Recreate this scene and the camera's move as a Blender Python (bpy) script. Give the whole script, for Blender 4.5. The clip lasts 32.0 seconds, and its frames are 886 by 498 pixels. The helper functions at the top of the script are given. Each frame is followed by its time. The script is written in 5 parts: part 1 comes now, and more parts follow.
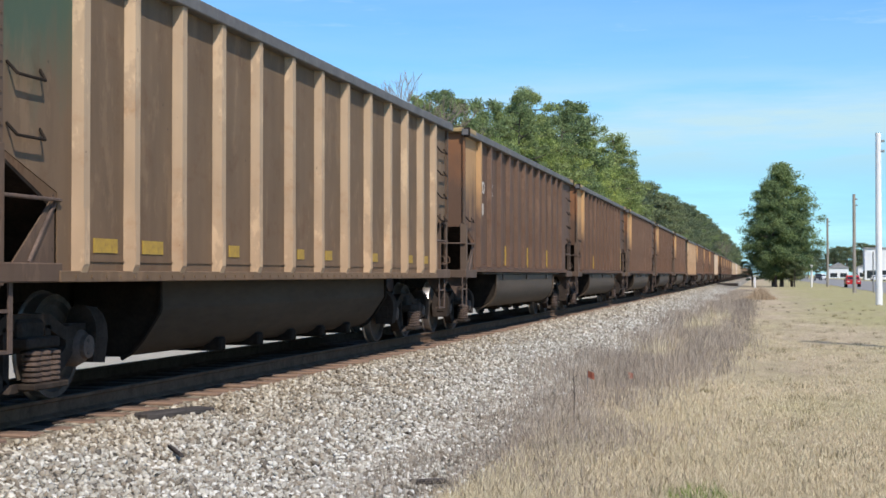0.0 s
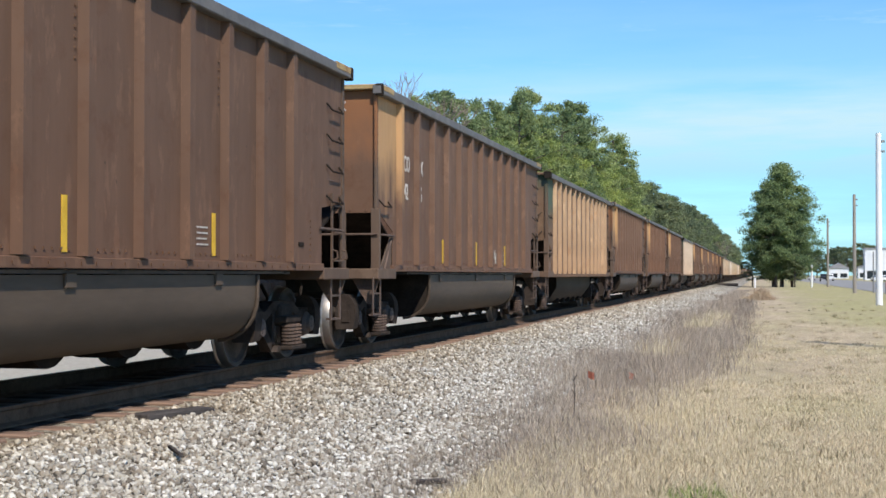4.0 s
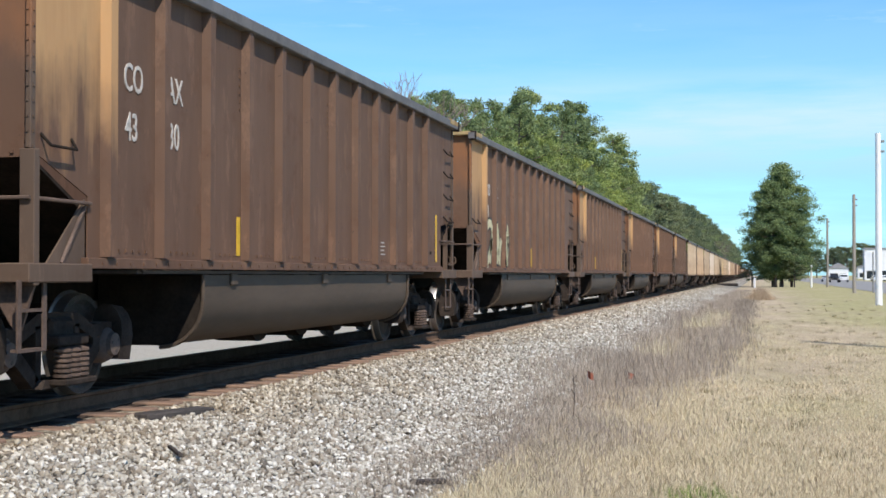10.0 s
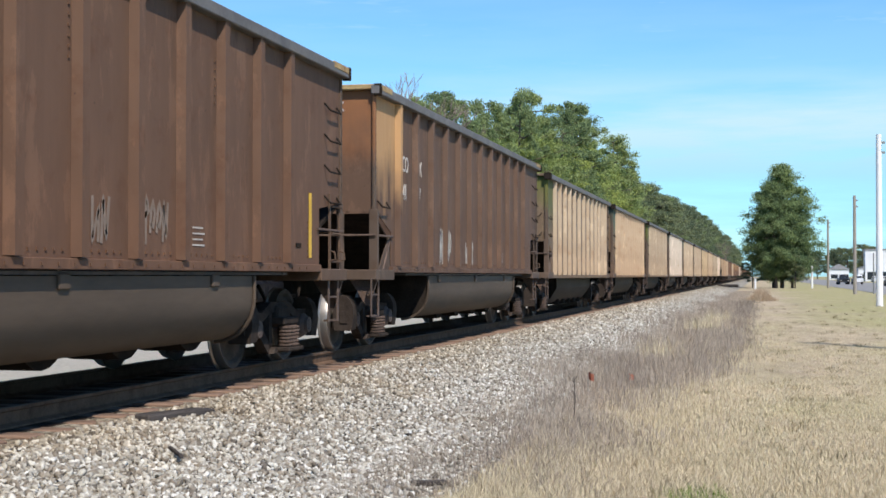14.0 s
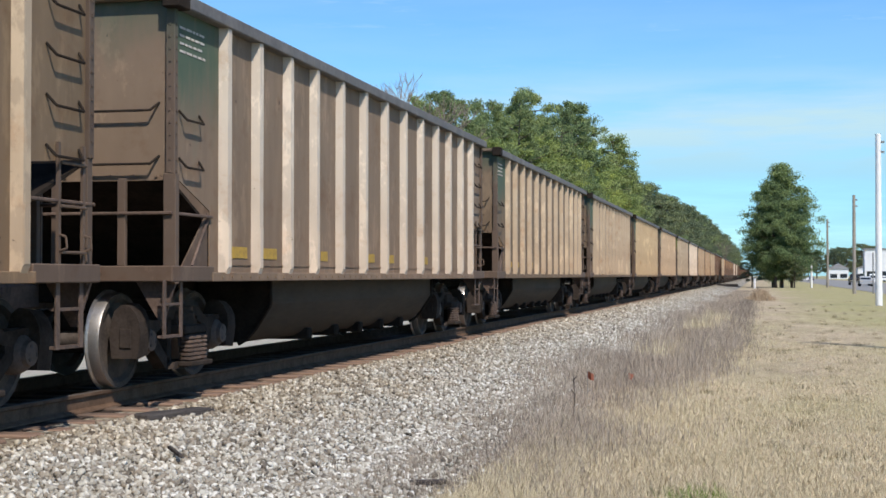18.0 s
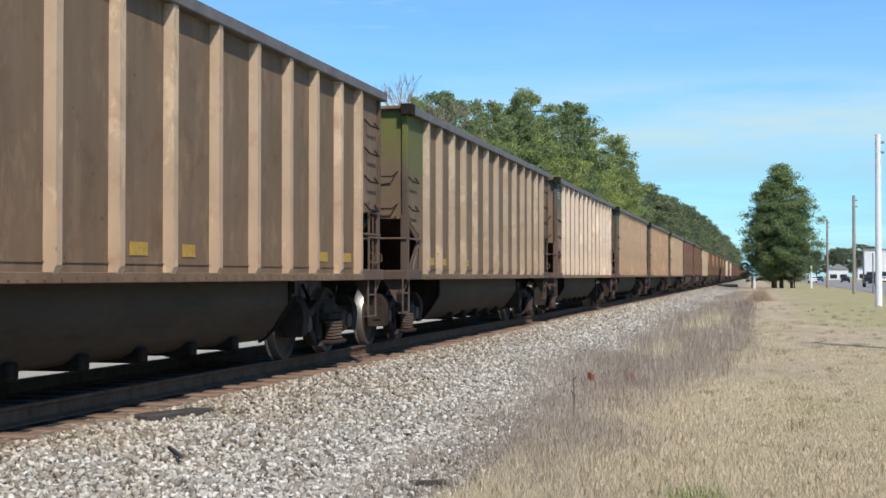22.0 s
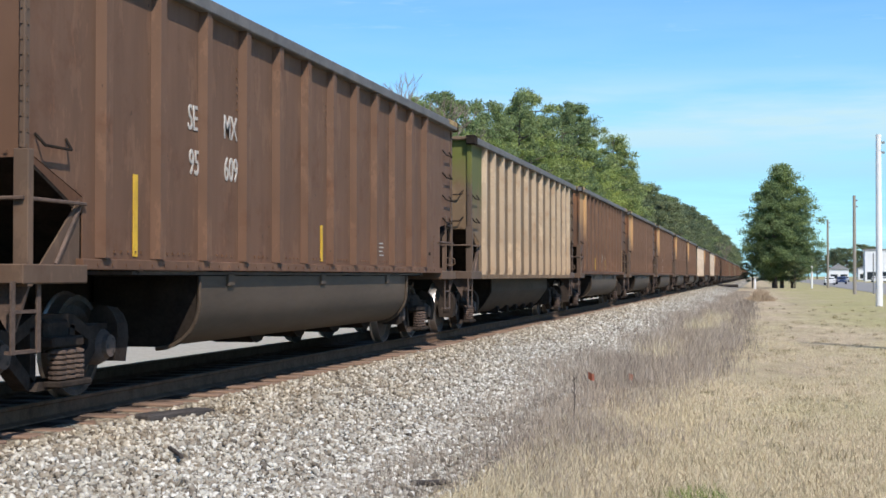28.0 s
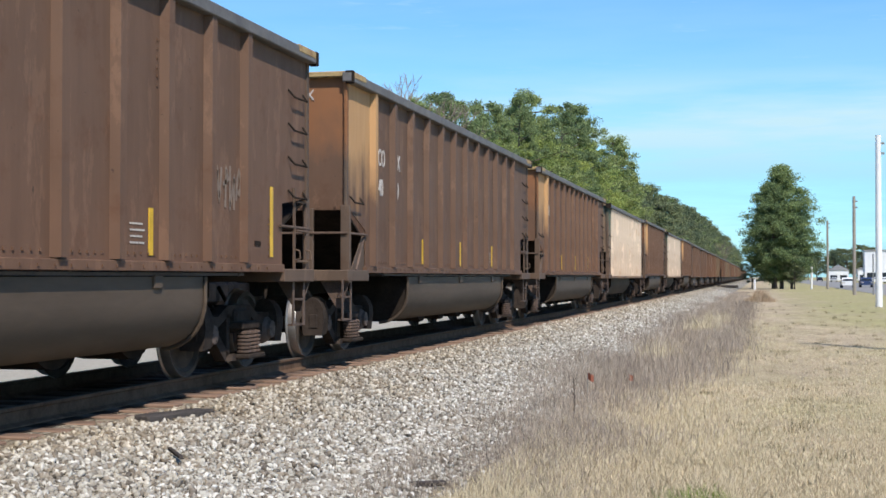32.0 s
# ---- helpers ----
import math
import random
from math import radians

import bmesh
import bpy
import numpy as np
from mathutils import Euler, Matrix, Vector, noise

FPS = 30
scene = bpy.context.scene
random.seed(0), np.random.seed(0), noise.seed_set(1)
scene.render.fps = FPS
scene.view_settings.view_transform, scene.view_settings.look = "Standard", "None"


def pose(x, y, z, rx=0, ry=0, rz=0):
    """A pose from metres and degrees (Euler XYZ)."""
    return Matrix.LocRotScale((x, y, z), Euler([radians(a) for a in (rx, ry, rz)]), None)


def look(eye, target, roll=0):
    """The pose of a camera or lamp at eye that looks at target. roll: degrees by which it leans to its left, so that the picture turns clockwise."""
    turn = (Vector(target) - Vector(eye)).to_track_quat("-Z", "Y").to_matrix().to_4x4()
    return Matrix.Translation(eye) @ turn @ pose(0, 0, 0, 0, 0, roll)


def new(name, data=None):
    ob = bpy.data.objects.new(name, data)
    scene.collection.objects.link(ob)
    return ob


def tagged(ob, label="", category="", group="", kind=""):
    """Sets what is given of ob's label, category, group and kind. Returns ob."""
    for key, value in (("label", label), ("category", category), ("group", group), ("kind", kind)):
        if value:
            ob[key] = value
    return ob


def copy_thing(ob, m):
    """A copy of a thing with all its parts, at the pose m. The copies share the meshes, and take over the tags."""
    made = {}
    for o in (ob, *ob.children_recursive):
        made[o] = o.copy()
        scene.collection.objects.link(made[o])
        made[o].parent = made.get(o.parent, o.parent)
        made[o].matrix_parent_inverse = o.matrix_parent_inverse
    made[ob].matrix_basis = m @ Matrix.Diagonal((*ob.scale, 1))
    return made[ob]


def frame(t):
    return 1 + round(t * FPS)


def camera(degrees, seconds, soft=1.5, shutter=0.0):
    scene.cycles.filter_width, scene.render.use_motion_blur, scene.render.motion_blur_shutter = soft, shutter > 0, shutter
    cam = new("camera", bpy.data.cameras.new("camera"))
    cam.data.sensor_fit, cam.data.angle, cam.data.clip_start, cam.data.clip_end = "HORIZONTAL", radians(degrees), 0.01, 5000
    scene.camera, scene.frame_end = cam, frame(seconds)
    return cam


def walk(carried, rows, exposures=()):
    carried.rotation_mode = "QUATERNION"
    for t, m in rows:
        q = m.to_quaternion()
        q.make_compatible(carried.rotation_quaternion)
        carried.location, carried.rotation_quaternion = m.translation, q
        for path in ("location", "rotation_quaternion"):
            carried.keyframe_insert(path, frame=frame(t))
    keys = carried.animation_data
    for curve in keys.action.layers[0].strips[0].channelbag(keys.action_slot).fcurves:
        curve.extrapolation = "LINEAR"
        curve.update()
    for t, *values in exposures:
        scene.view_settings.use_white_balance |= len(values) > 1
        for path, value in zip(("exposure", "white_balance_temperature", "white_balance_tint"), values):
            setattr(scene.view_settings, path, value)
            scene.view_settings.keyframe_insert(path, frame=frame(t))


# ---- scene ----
cam = camera(35.75, 32.0, soft=1.6)

# ---- plan: the track runs along +y, rail tops at RAIL, the lawn at 0 ----
RAIL = 0.57
EYE = (6.8, 0.0, 1.65)
PITCH_CAR = 16.18           # length of one car over its couplers
BODY = 14.68                # length of a car's body
FOCAL = 784 / math.tan(radians(35.75 / 2))
HEAD, TILT, ROLL = 12.93, 1.08, 0.0


def aim(dx, dy):
    """The hand-held camera: a small turn away from its mean direction."""
    a = radians(HEAD) + dx / FOCAL
    e = radians(TILT) + dy / FOCAL
    d = Vector((-math.sin(a) * math.cos(e), math.cos(a) * math.cos(e), math.sin(e)))
    return look(EYE, Vector(EYE) + d * 10, ROLL)


SWAY = [(0.0, 0.6, -0.6),
        (0.5, 0.2, 0.0),
        (1.0, 0.2, 0.4),
        (1.5, 1.5, 0.4),
        (2.0, 0.1, 0.1),
        (2.5, 1.3, -0.3),
        (3.0, 0.4, -0.4),
        (3.5, 0.8, -0.5),
        (5.5, 0.9, 2.0),
        (6.0, 0.1, 1.4),
        (6.5, 0.4, -0.1),
        (7.0, 0.5, 0.0),
        (7.5, 0.0, 0.0),
        (8.0, 0.0, -0.2),
        (8.5, 0.1, -0.5),
        (9.0, 0.0, 0.0),
        (9.5, 0.1, 0.0),
        (10.0, 0.4, -0.1),
        (10.5, 1.5, 0.6),
        (11.0, 1.8, 0.3),
        (11.5, 1.5, 0.6),
        (12.0, 0.8, 1.4),
        (12.5, 1.0, 2.2),
        (13.0, 0.6, 2.3),
        (13.5, 1.3, 2.6),
        (14.0, 1.4, 1.8),
        (14.5, 1.3, 1.5),
        (16.5, 0.6, 1.5),
        (17.0, 0.2, 2.0),
        (17.5, 0.5, 1.5),
        (18.0, 0.5, 0.9),
        (18.5, 1.3, 0.1),
        (19.0, 1.3, 0.0),
        (19.5, 1.8, 0.0),
        (20.0, 1.4, 0.0),
        (20.5, 1.7, 1.3),
        (21.0, 1.5, 0.8),
        (21.5, 0.6, 1.7),
        (22.0, 0.2, 1.7),
        (22.5, 0.1, 1.5),
        (23.0, 0.4, 0.8),
        (23.5, 1.4, -0.4),
        (24.0, 1.9, -0.1),
        (24.5, 1.1, -0.3),
        (25.0, 1.8, -0.1),
        (25.5, 1.8, 0.0),
        (27.5, 1.5, 1.0),
        (28.0, 1.0, 1.8),
        (28.5, 1.4, 2.4),
        (29.0, 1.5, 3.1),
        (29.5, 1.3, 4.1),
        (30.0, 1.5, 4.6),
        (30.5, 0.6, 3.7),
        (31.0, 0.4, 3.1),
        (31.5, 0.1, 3.4),
        (32.0, 0.6, 3.2)]
GAIN = [(0, 0.12), (1, 0.13), (2, 0.16), (3, 0.19), (6, 0.22), (9, 0.24), (14, 0.22), (16.5, 0.11), (20, 0.09), (23, 0.06), (25, 0.05), (27.5, 0.16), (29, 0.19), (32, 0.20)]
walk(cam, [(t, aim(dx, dy)) for t, dx, dy in SWAY], GAIN)

# ---- light ----
SUN_EL, SUN_SIDE = 49.5, 37.0          # height, and turn from straight behind towards the road
sun_dir = Vector((math.sin(radians(SUN_SIDE)) * math.cos(radians(SUN_EL)),
                  -math.cos(radians(SUN_SIDE)) * math.cos(radians(SUN_EL)), math.sin(radians(SUN_EL))))
world = bpy.data.worlds.new("world")
scene.world = world
world.use_nodes = True
wn, wl = world.node_tree.nodes, world.node_tree.links
sky = wn.new("ShaderNodeTexSky")
sky.sky_type, sky.sun_disc = "NISHITA", False
sky.sun_elevation = radians(SUN_EL)
sky.sun_rotation = math.atan2(sun_dir.x, sun_dir.y)
sky.air_density, sky.dust_density, sky.ozone_density = 1.0, 0.1, 2.5
cool = wn.new("ShaderNodeMix")
cool.data_type, cool.blend_type = "RGBA", "MULTIPLY"
cool.inputs[0].default_value, cool.inputs[7].default_value = 1.0, (0.57, 0.95, 1.28, 1)
wl.new(sky.outputs[0], cool.inputs[6])
wl.new(cool.outputs[2], wn["Background"].inputs[0])
wn["Background"].inputs[1].default_value = 0.122
lamp = bpy.data.lights.new("sun", "SUN")
lamp.energy, lamp.angle, lamp.color = 4.7, radians(0.5), (1.0, 0.94, 0.86)
sun = new("sun", lamp)
sun.matrix_world = look(sun_dir * 100, (0, 0, 0))


# ---- materials ----
def mat(name, rough=0.8, metal=0.0):
    m = bpy.data.materials.new(name)
    m.use_nodes = True
    b = m.node_tree.nodes["Principled BSDF"]
    b.inputs["Roughness"].default_value = rough
    b.inputs["Metallic"].default_value = metal
    b.inputs["Specular IOR Level"].default_value = 0.3
    return m, m.node_tree.nodes, m.node_tree.links, b


def coords(n, l, scale=(1, 1, 1), kind="Object"):
    c, mp = n.new("ShaderNodeTexCoord"), n.new("ShaderNodeMapping")
    mp.inputs["Scale"].default_value = scale
    l.new(c.outputs[kind], mp.inputs[0])
    return mp.outputs[0]


def noise_tex(n, l, vec, scale, detail=4.0, rough=0.6):
    t = n.new("ShaderNodeTexNoise")
    t.inputs["Scale"].default_value, t.inputs["Detail"].default_value, t.inputs["Roughness"].default_value = scale, detail, rough
    l.new(vec, t.inputs["Vector"])
    return t.outputs["Fac"]


def ramp(n, l, fac, *stops):
    r = n.new("ShaderNodeValToRGB")
    while len(r.color_ramp.elements) < len(stops):
        r.color_ramp.elements.new(0.5)
    for e, (p, c) in zip(r.color_ramp.elements, stops):
        e.position, e.color = p, (*c, 1) if len(c) == 3 else c
    l.new(fac, r.inputs[0])
    return r.outputs[0]


def mixc(n, l, fac, a, b, mode="MIX"):
    m = n.new("ShaderNodeMix")
    m.data_type, m.blend_type = "RGBA", mode
    for v, s in ((fac, 0), (a, 6), (b, 7)):
        if isinstance(v, (int, float)):
            m.inputs[s].default_value = v
        elif isinstance(v, tuple):
            m.inputs[s].default_value = (*v, 1)
        else:
            l.new(v, m.inputs[s])
    return m.outputs[2]


def calc(n, l, op, a, b=0.0):
    m = n.new("ShaderNodeMath")
    m.operation = op
    for v, s in ((a, 0), (b, 1)):
        if isinstance(v, (int, float)):
            m.inputs[s].default_value = v
        else:
            l.new(v, m.inputs[s])
    return m.outputs[0]


def bump(n, l, b, height, strength=0.3, distance=0.02):
    u = n.new("ShaderNodeBump")
    u.inputs["Strength"].default_value, u.inputs["Distance"].default_value = strength, distance
    l.new(height, u.inputs["Height"])
    l.new(u.outputs[0], b.inputs["Normal"])


def simple(name, c0, c1, scale=3.0, rough=0.8, metal=0.0, bumpy=0.2, dist=0.01, stretch=(1, 1, 1), gloss=0.3):
    m, n, l, b = mat(name, rough, metal)
    b.inputs["Specular IOR Level"].default_value = gloss
    v = coords(n, l, stretch)
    f = noise_tex(n, l, v, scale)
    f2 = noise_tex(n, l, v, scale * 7)
    mixed = calc(n, l, "ADD", calc(n, l, "MULTIPLY", f, 0.65), calc(n, l, "MULTIPLY", f2, 0.35))
    l.new(ramp(n, l, mixed, (0.32, c0), (0.68, c1)), b.inputs["Base Color"])
    if bumpy:
        bump(n, l, b, f2, bumpy, dist)
    return m


def paint(name, top=None, streak=0.24, rough=0.75, reach=(2.3, 3.5)):
    """Dusty car paint: the object's own colour, streaked by rain and dust; top: clean paint still showing towards the top."""
    m, n, l, b = mat(name, rough)
    info = n.new("ShaderNodeObjectInfo")
    v = coords(n, l)
    big = noise_tex(n, l, v, 0.9, 5)
    vs = coords(n, l, (1, 2.6, 0.3))
    run = noise_tex(n, l, vs, 2.2, 5, 0.6)
    fine = noise_tex(n, l, v, 22, 3)
    tone = calc(n, l, "ADD", calc(n, l, "MULTIPLY", big, 0.45), calc(n, l, "MULTIPLY", run, 0.55))
    lift = ramp(n, l, tone, (0.3, (1 - streak, 1 - streak * 1.05, 1 - streak * 1.1)), (0.7, (1 + streak * 0.4,) * 3))
    col = mixc(n, l, 1.0, info.outputs["Color"], lift, "MULTIPLY")
    off = n.new("ShaderNodeVectorMath")
    off.operation = "ADD"
    l.new(v, off.inputs[0]), l.new(calc(n, l, "MULTIPLY", info.outputs["Random"], 37.0), off.inputs[1])
    spots = noise_tex(n, l, off.outputs[0], 2.3, 6, 0.7)
    rusty = mixc(n, l, 1.0, col, (0.80, 0.66, 0.56), "MULTIPLY")
    col = mixc(n, l, ramp(n, l, spots, (0.54, (0, 0, 0)), (0.72, (0.8, 0.8, 0.8))), col, rusty)
    # pale dust left where the paint has flaked, in ragged upright patches
    vf = n.new("ShaderNodeVectorMath")
    vf.operation = "MULTIPLY"
    l.new(off.outputs[0], vf.inputs[0])
    vf.inputs[1].default_value = (1, 1.6, 0.55)
    flakes = noise_tex(n, l, vf.outputs[0], 1.9, 7, 0.72)
    pale = mixc(n, l, 1.0, col, (1.34, 1.34, 1.32), "MULTIPLY")
    col = mixc(n, l, ramp(n, l, flakes, (0.55, (0, 0, 0)), (0.60, (0.75, 0.75, 0.75))), col, pale)
    # red track dust thrown up from below
    low = n.new("ShaderNodeSeparateXYZ")
    l.new(v, low.inputs[0])
    ml = n.new("ShaderNodeMapRange")
    ml.inputs[1].default_value, ml.inputs[2].default_value = 2.6, 1.0
    l.new(low.outputs[2], ml.inputs[0])
    dust = calc(n, l, "MULTIPLY", ml.outputs[0], calc(n, l, "ADD", big, 0.3))
    col = mixc(n, l, dust, col, mixc(n, l, 1.0, col, (1.07, 0.98, 0.91), "MULTIPLY"))
    chips = noise_tex(n, l, off.outputs[0], 9.0, 4, 0.6)
    col = mixc(n, l, ramp(n, l, chips, (0.70, (0, 0, 0)), (0.74, (0.75, 0.75, 0.75))), col, (0.035, 0.022, 0.016))
    if top:
        sep = n.new("ShaderNodeSeparateXYZ")
        l.new(v, sep.inputs[0])
        mr = n.new("ShaderNodeMapRange")
        mr.inputs[1].default_value, mr.inputs[2].default_value = reach
        l.new(sep.outputs[2], mr.inputs[0])
        amount = calc(n, l, "ADD", mr.outputs[0], calc(n, l, "MULTIPLY", calc(n, l, "SUBTRACT", tone, 0.5), 2.2))
        amount = calc(n, l, "MULTIPLY", amount, info.outputs["Alpha"])
        k = ramp(n, l, amount, (0.25, (0, 0, 0)), (0.8, (1, 1, 1)))
        col = mixc(n, l, k, col, mixc(n, l, run, top[0], top[1]))
    l.new(col, b.inputs["Base Color"])
    bump(n, l, b, fine, 0.15, 0.004)
    return m


STEEL_PAINT = paint("dusty_paint")
YELLOW_SIDE = paint("worn_yellow_side_paint", ((0.54, 0.345, 0.16), (0.35, 0.175, 0.078)), reach=(1.5, 3.2))
YELLOW_END = paint("worn_yellow_paint", ((0.31, 0.135, 0.056), (0.175, 0.076, 0.034)), reach=(2.2, 3.7))
GREEN_END = paint("worn_green_paint", ((0.035, 0.075, 0.048), (0.065, 0.085, 0.055)), reach=(2.9, 3.8))
GREEN_SIDE = paint("worn_green_side_paint", ((0.050, 0.095, 0.062), (0.085, 0.10, 0.065)), reach=(1.9, 3.2))
OLIVE_END = paint("worn_olive_paint", ((0.105, 0.135, 0.022), (0.15, 0.135, 0.04)), reach=(2.5, 3.5))
OLIVE_SIDE = paint("worn_olive_side_paint", ((0.085, 0.115, 0.030), (0.12, 0.11, 0.045)), reach=(1.8, 3.0))
CHORD = simple("chord_steel", (0.085, 0.078, 0.074), (0.17, 0.155, 0.145), 2.5, 0.6)
TUB_DARK = simple("dusty_tub_steel", (0.046, 0.034, 0.025), (0.080, 0.060, 0.043), 1.2, 0.75, 0.0, 0.15, 0.006, (1, 0.4, 2), 0.12)
TUB = simple("tub_steel", (0.062, 0.043, 0.029), (0.104, 0.073, 0.050), 1.2, 0.68, 0.0, 0.15, 0.006, (1, 0.4, 2))
# near-black for dark fittings, and for shade painted into underside and opening parts
UNDER = simple("dark_shade_steel", (0.013, 0.010, 0.008), (0.038, 0.029, 0.023), 4, 0.9, gloss=0.05)
# darker copy of the truck casting, with the shade under the body in its colour
TRUCK_DARK = simple("shaded_casting", (0.022, 0.016, 0.013), (0.062, 0.047, 0.038), 5, 0.9, gloss=0.08)
TRUCK = simple("truck_casting", (0.055, 0.036, 0.027), (0.16, 0.105, 0.078), 5, 0.75)
BEARING = simple("dusty_bearing", (0.055, 0.040, 0.033), (0.14, 0.10, 0.08), 5, 0.8)
WHEEL = simple("wheel_steel", (0.034, 0.026, 0.021), (0.10, 0.078, 0.064), 6, 0.8, 0.0)
TREAD = simple("wheel_tread", (0.36, 0.33, 0.30), (0.52, 0.48, 0.45), 6, 0.42, 0.9, 0.05)
DUSTY_REFLECT = simple("dusty_reflector", (0.24, 0.145, 0.05), (0.58, 0.36, 0.04), 3, 0.7)
CAP = simple("worn_cream_cap", (0.20, 0.10, 0.04), (0.50, 0.37, 0.17), 5, 0.7)
LETTER = simple("letter_white", (0.34, 0.29, 0.25), (0.60, 0.56, 0.51), 9, 0.7)
REFLECT = simple("reflector_yellow", (0.50, 0.29, 0.02), (0.72, 0.44, 0.04), 8, 0.5)
CHALK = simple("spray_white", (0.42, 0.38, 0.33), (0.62, 0.58, 0.50), 5, 0.8)
WHITE = simple("white_paint", (0.68, 0.67, 0.65), (0.82, 0.81, 0.79), 4, 0.6)
INSIDE = simple("bare_inside", (0.06, 0.05, 0.045), (0.12, 0.10, 0.09), 2, 0.8)


# ---- mesh helpers ----
def box(bm, x0, y0, z0, x1, y1, z1, bevel=0.0):
    r = bmesh.ops.create_cube(bm, size=1.0)
    for v in r["verts"]:
        v.co = Vector((x0 + (v.co.x + 0.5) * (x1 - x0), y0 + (v.co.y + 0.5) * (y1 - y0), z0 + (v.co.z + 0.5) * (z1 - z0)))
    if bevel:
        edges = list({e for v in r["verts"] for e in v.link_edges})
        bmesh.ops.bevel(bm, geom=edges, offset=bevel, segments=1, affect="EDGES")
    return bm


def rod(bm, p0, p1, r, seg=8, r1=None):
    p0, p1 = Vector(p0), Vector(p1)
    d = p1 - p0
    m = Matrix.Translation((p0 + p1) / 2) @ d.to_track_quat("Z", "Y").to_matrix().to_4x4()
    bmesh.ops.create_cone(bm, cap_ends=True, segments=seg, radius1=r, radius2=r if r1 is None else r1, depth=d.length, matrix=m)
    return bm


def bar(bm, pts, r, seg=6):
    for a, b in zip(pts, pts[1:]):
        rod(bm, a, b, r, seg)
    return bm


def slab(bm, outline, x0, x1):
    """A plate: an outline in (y, z), between x0 and x1."""
    a = [bm.verts.new((x0, y, z)) for y, z in outline]
    b = [bm.verts.new((x1, y, z)) for y, z in outline]
    bm.faces.new(a), bm.faces.new(b[::-1])
    for i in range(len(a)):
        j = (i + 1) % len(a)
        bm.faces.new((a[i], b[i], b[j], a[j]))
    return bm


def lathe(bm, profile, seg=28):
    """Turns (radius, x) pairs about the x axis."""
    rings = []
    for r, x in profile:
        rings.append([bm.verts.new((x, r * math.cos(2 * math.pi * k / seg), r * math.sin(2 * math.pi * k / seg))) for k in range(seg)])
    for a, b in zip(rings, rings[1:]):
        for k in range(seg):
            j = (k + 1) % seg
            bm.faces.new((a[k], a[j], b[j], b[k]))
    bm.faces.new(rings[0]), bm.faces.new(rings[-1])
    return bm


def finish(name, bm, material, smooth=None):
    bmesh.ops.recalc_face_normals(bm, faces=bm.faces)
    me = bpy.data.meshes.new(name)
    if smooth is not None:
        for f in bm.faces:
            f.smooth = True
        for e in bm.edges:
            if len(e.link_faces) == 2 and e.calc_face_angle(0) > radians(smooth):
                e.smooth = False
    bm.to_mesh(me)
    bm.free()
    me.materials.append(material)
    return me


def part(name, bm, material, parent, label="", smooth=None):
    ob = new(name, finish(name, bm, material, smooth))
    ob.parent = parent
    return tagged(ob, label)


def again(ob, parent=None, at=None):
    """The same piece once more, on the same mesh."""
    o = ob.copy()
    scene.collection.objects.link(o)
    if parent:
        o.parent = parent
    if at is not None:
        o.location = at
    return o


# ---- ground, ballast, track ----
def strip_mesh(name, rows_y, profile, material):
    """A sheet swept along y; profile gives (x, z) pairs."""
    vs, fs, w = [], [], len(profile)
    for y in rows_y:
        vs += [(x, y, z) for x, z in profile]
    for i in range(len(rows_y) - 1):
        for j in range(w - 1):
            a = i * w + j
            fs.append((a, a + 1, a + w + 1, a + w))
    me = bpy.data.meshes.new(name)
    me.from_pydata(vs, [], fs)
    me.materials.append(material)
    return new(name, me)


def grass_ground():
    m, n, l, b = mat("lawn", 0.95)
    v = coords(n, l)
    big = noise_tex(n, l, coords(n, l, (0.25, 0.09, 1)), 1.0, 5, 0.65)
    mid = noise_tex(n, l, v, 1.6, 5, 0.7)
    fine = noise_tex(n, l, v, 26, 4, 0.7)
    dry = ramp(n, l, fine, (0.3, (0.28, 0.215, 0.145)), (0.7, (0.59, 0.485, 0.335)))
    green = ramp(n, l, fine, (0.3, (0.23, 0.205, 0.09)), (0.7, (0.46, 0.41, 0.20)))
    k = calc(n, l, "ADD", calc(n, l, "MULTIPLY", big, 0.75), calc(n, l, "MULTIPLY", mid, 0.25))
    sep = n.new("ShaderNodeSeparateXYZ")
    l.new(v, sep.inputs[0])
    mr = n.new("ShaderNodeMapRange")
    mr.inputs[1].default_value, mr.inputs[2].default_value, mr.inputs[3].default_value, mr.inputs[4].default_value = 7.8, 11.5, -0.05, 0.15
    l.new(sep.outputs[0], mr.inputs[0])
    k = calc(n, l, "ADD", k, mr.outputs[0])
    worn = noise_tex(n, l, coords(n, l, (0.35, 0.16, 1)), 1.7, 5, 0.7)
    dry = mixc(n, l, 1.0, dry, ramp(n, l, worn, (0.35, (0.74, 0.73, 0.72)), (0.65, (1.14, 1.12, 1.08))), "MULTIPLY")
    turf = mixc(n, l, ramp(n, l, k, (0.42, (0, 0, 0)), (0.66, (1, 1, 1))), dry, green)
    tufts = noise_tex(n, l, coords(n, l, (1.2, 0.35, 1)), 2.4, 6, 0.75)
    turf = mixc(n, l, 1.0, turf, ramp(n, l, tufts, (0.34, (0.76, 0.75, 0.70)), (0.52, (1, 1, 1)), (0.70, (1.14, 1.10, 1.04))), "MULTIPLY")
    l.new(turf, b.inputs["Base Color"])
    bump(n, l, b, fine, 0.6, 0.03)
    return m


LAWN = grass_ground()


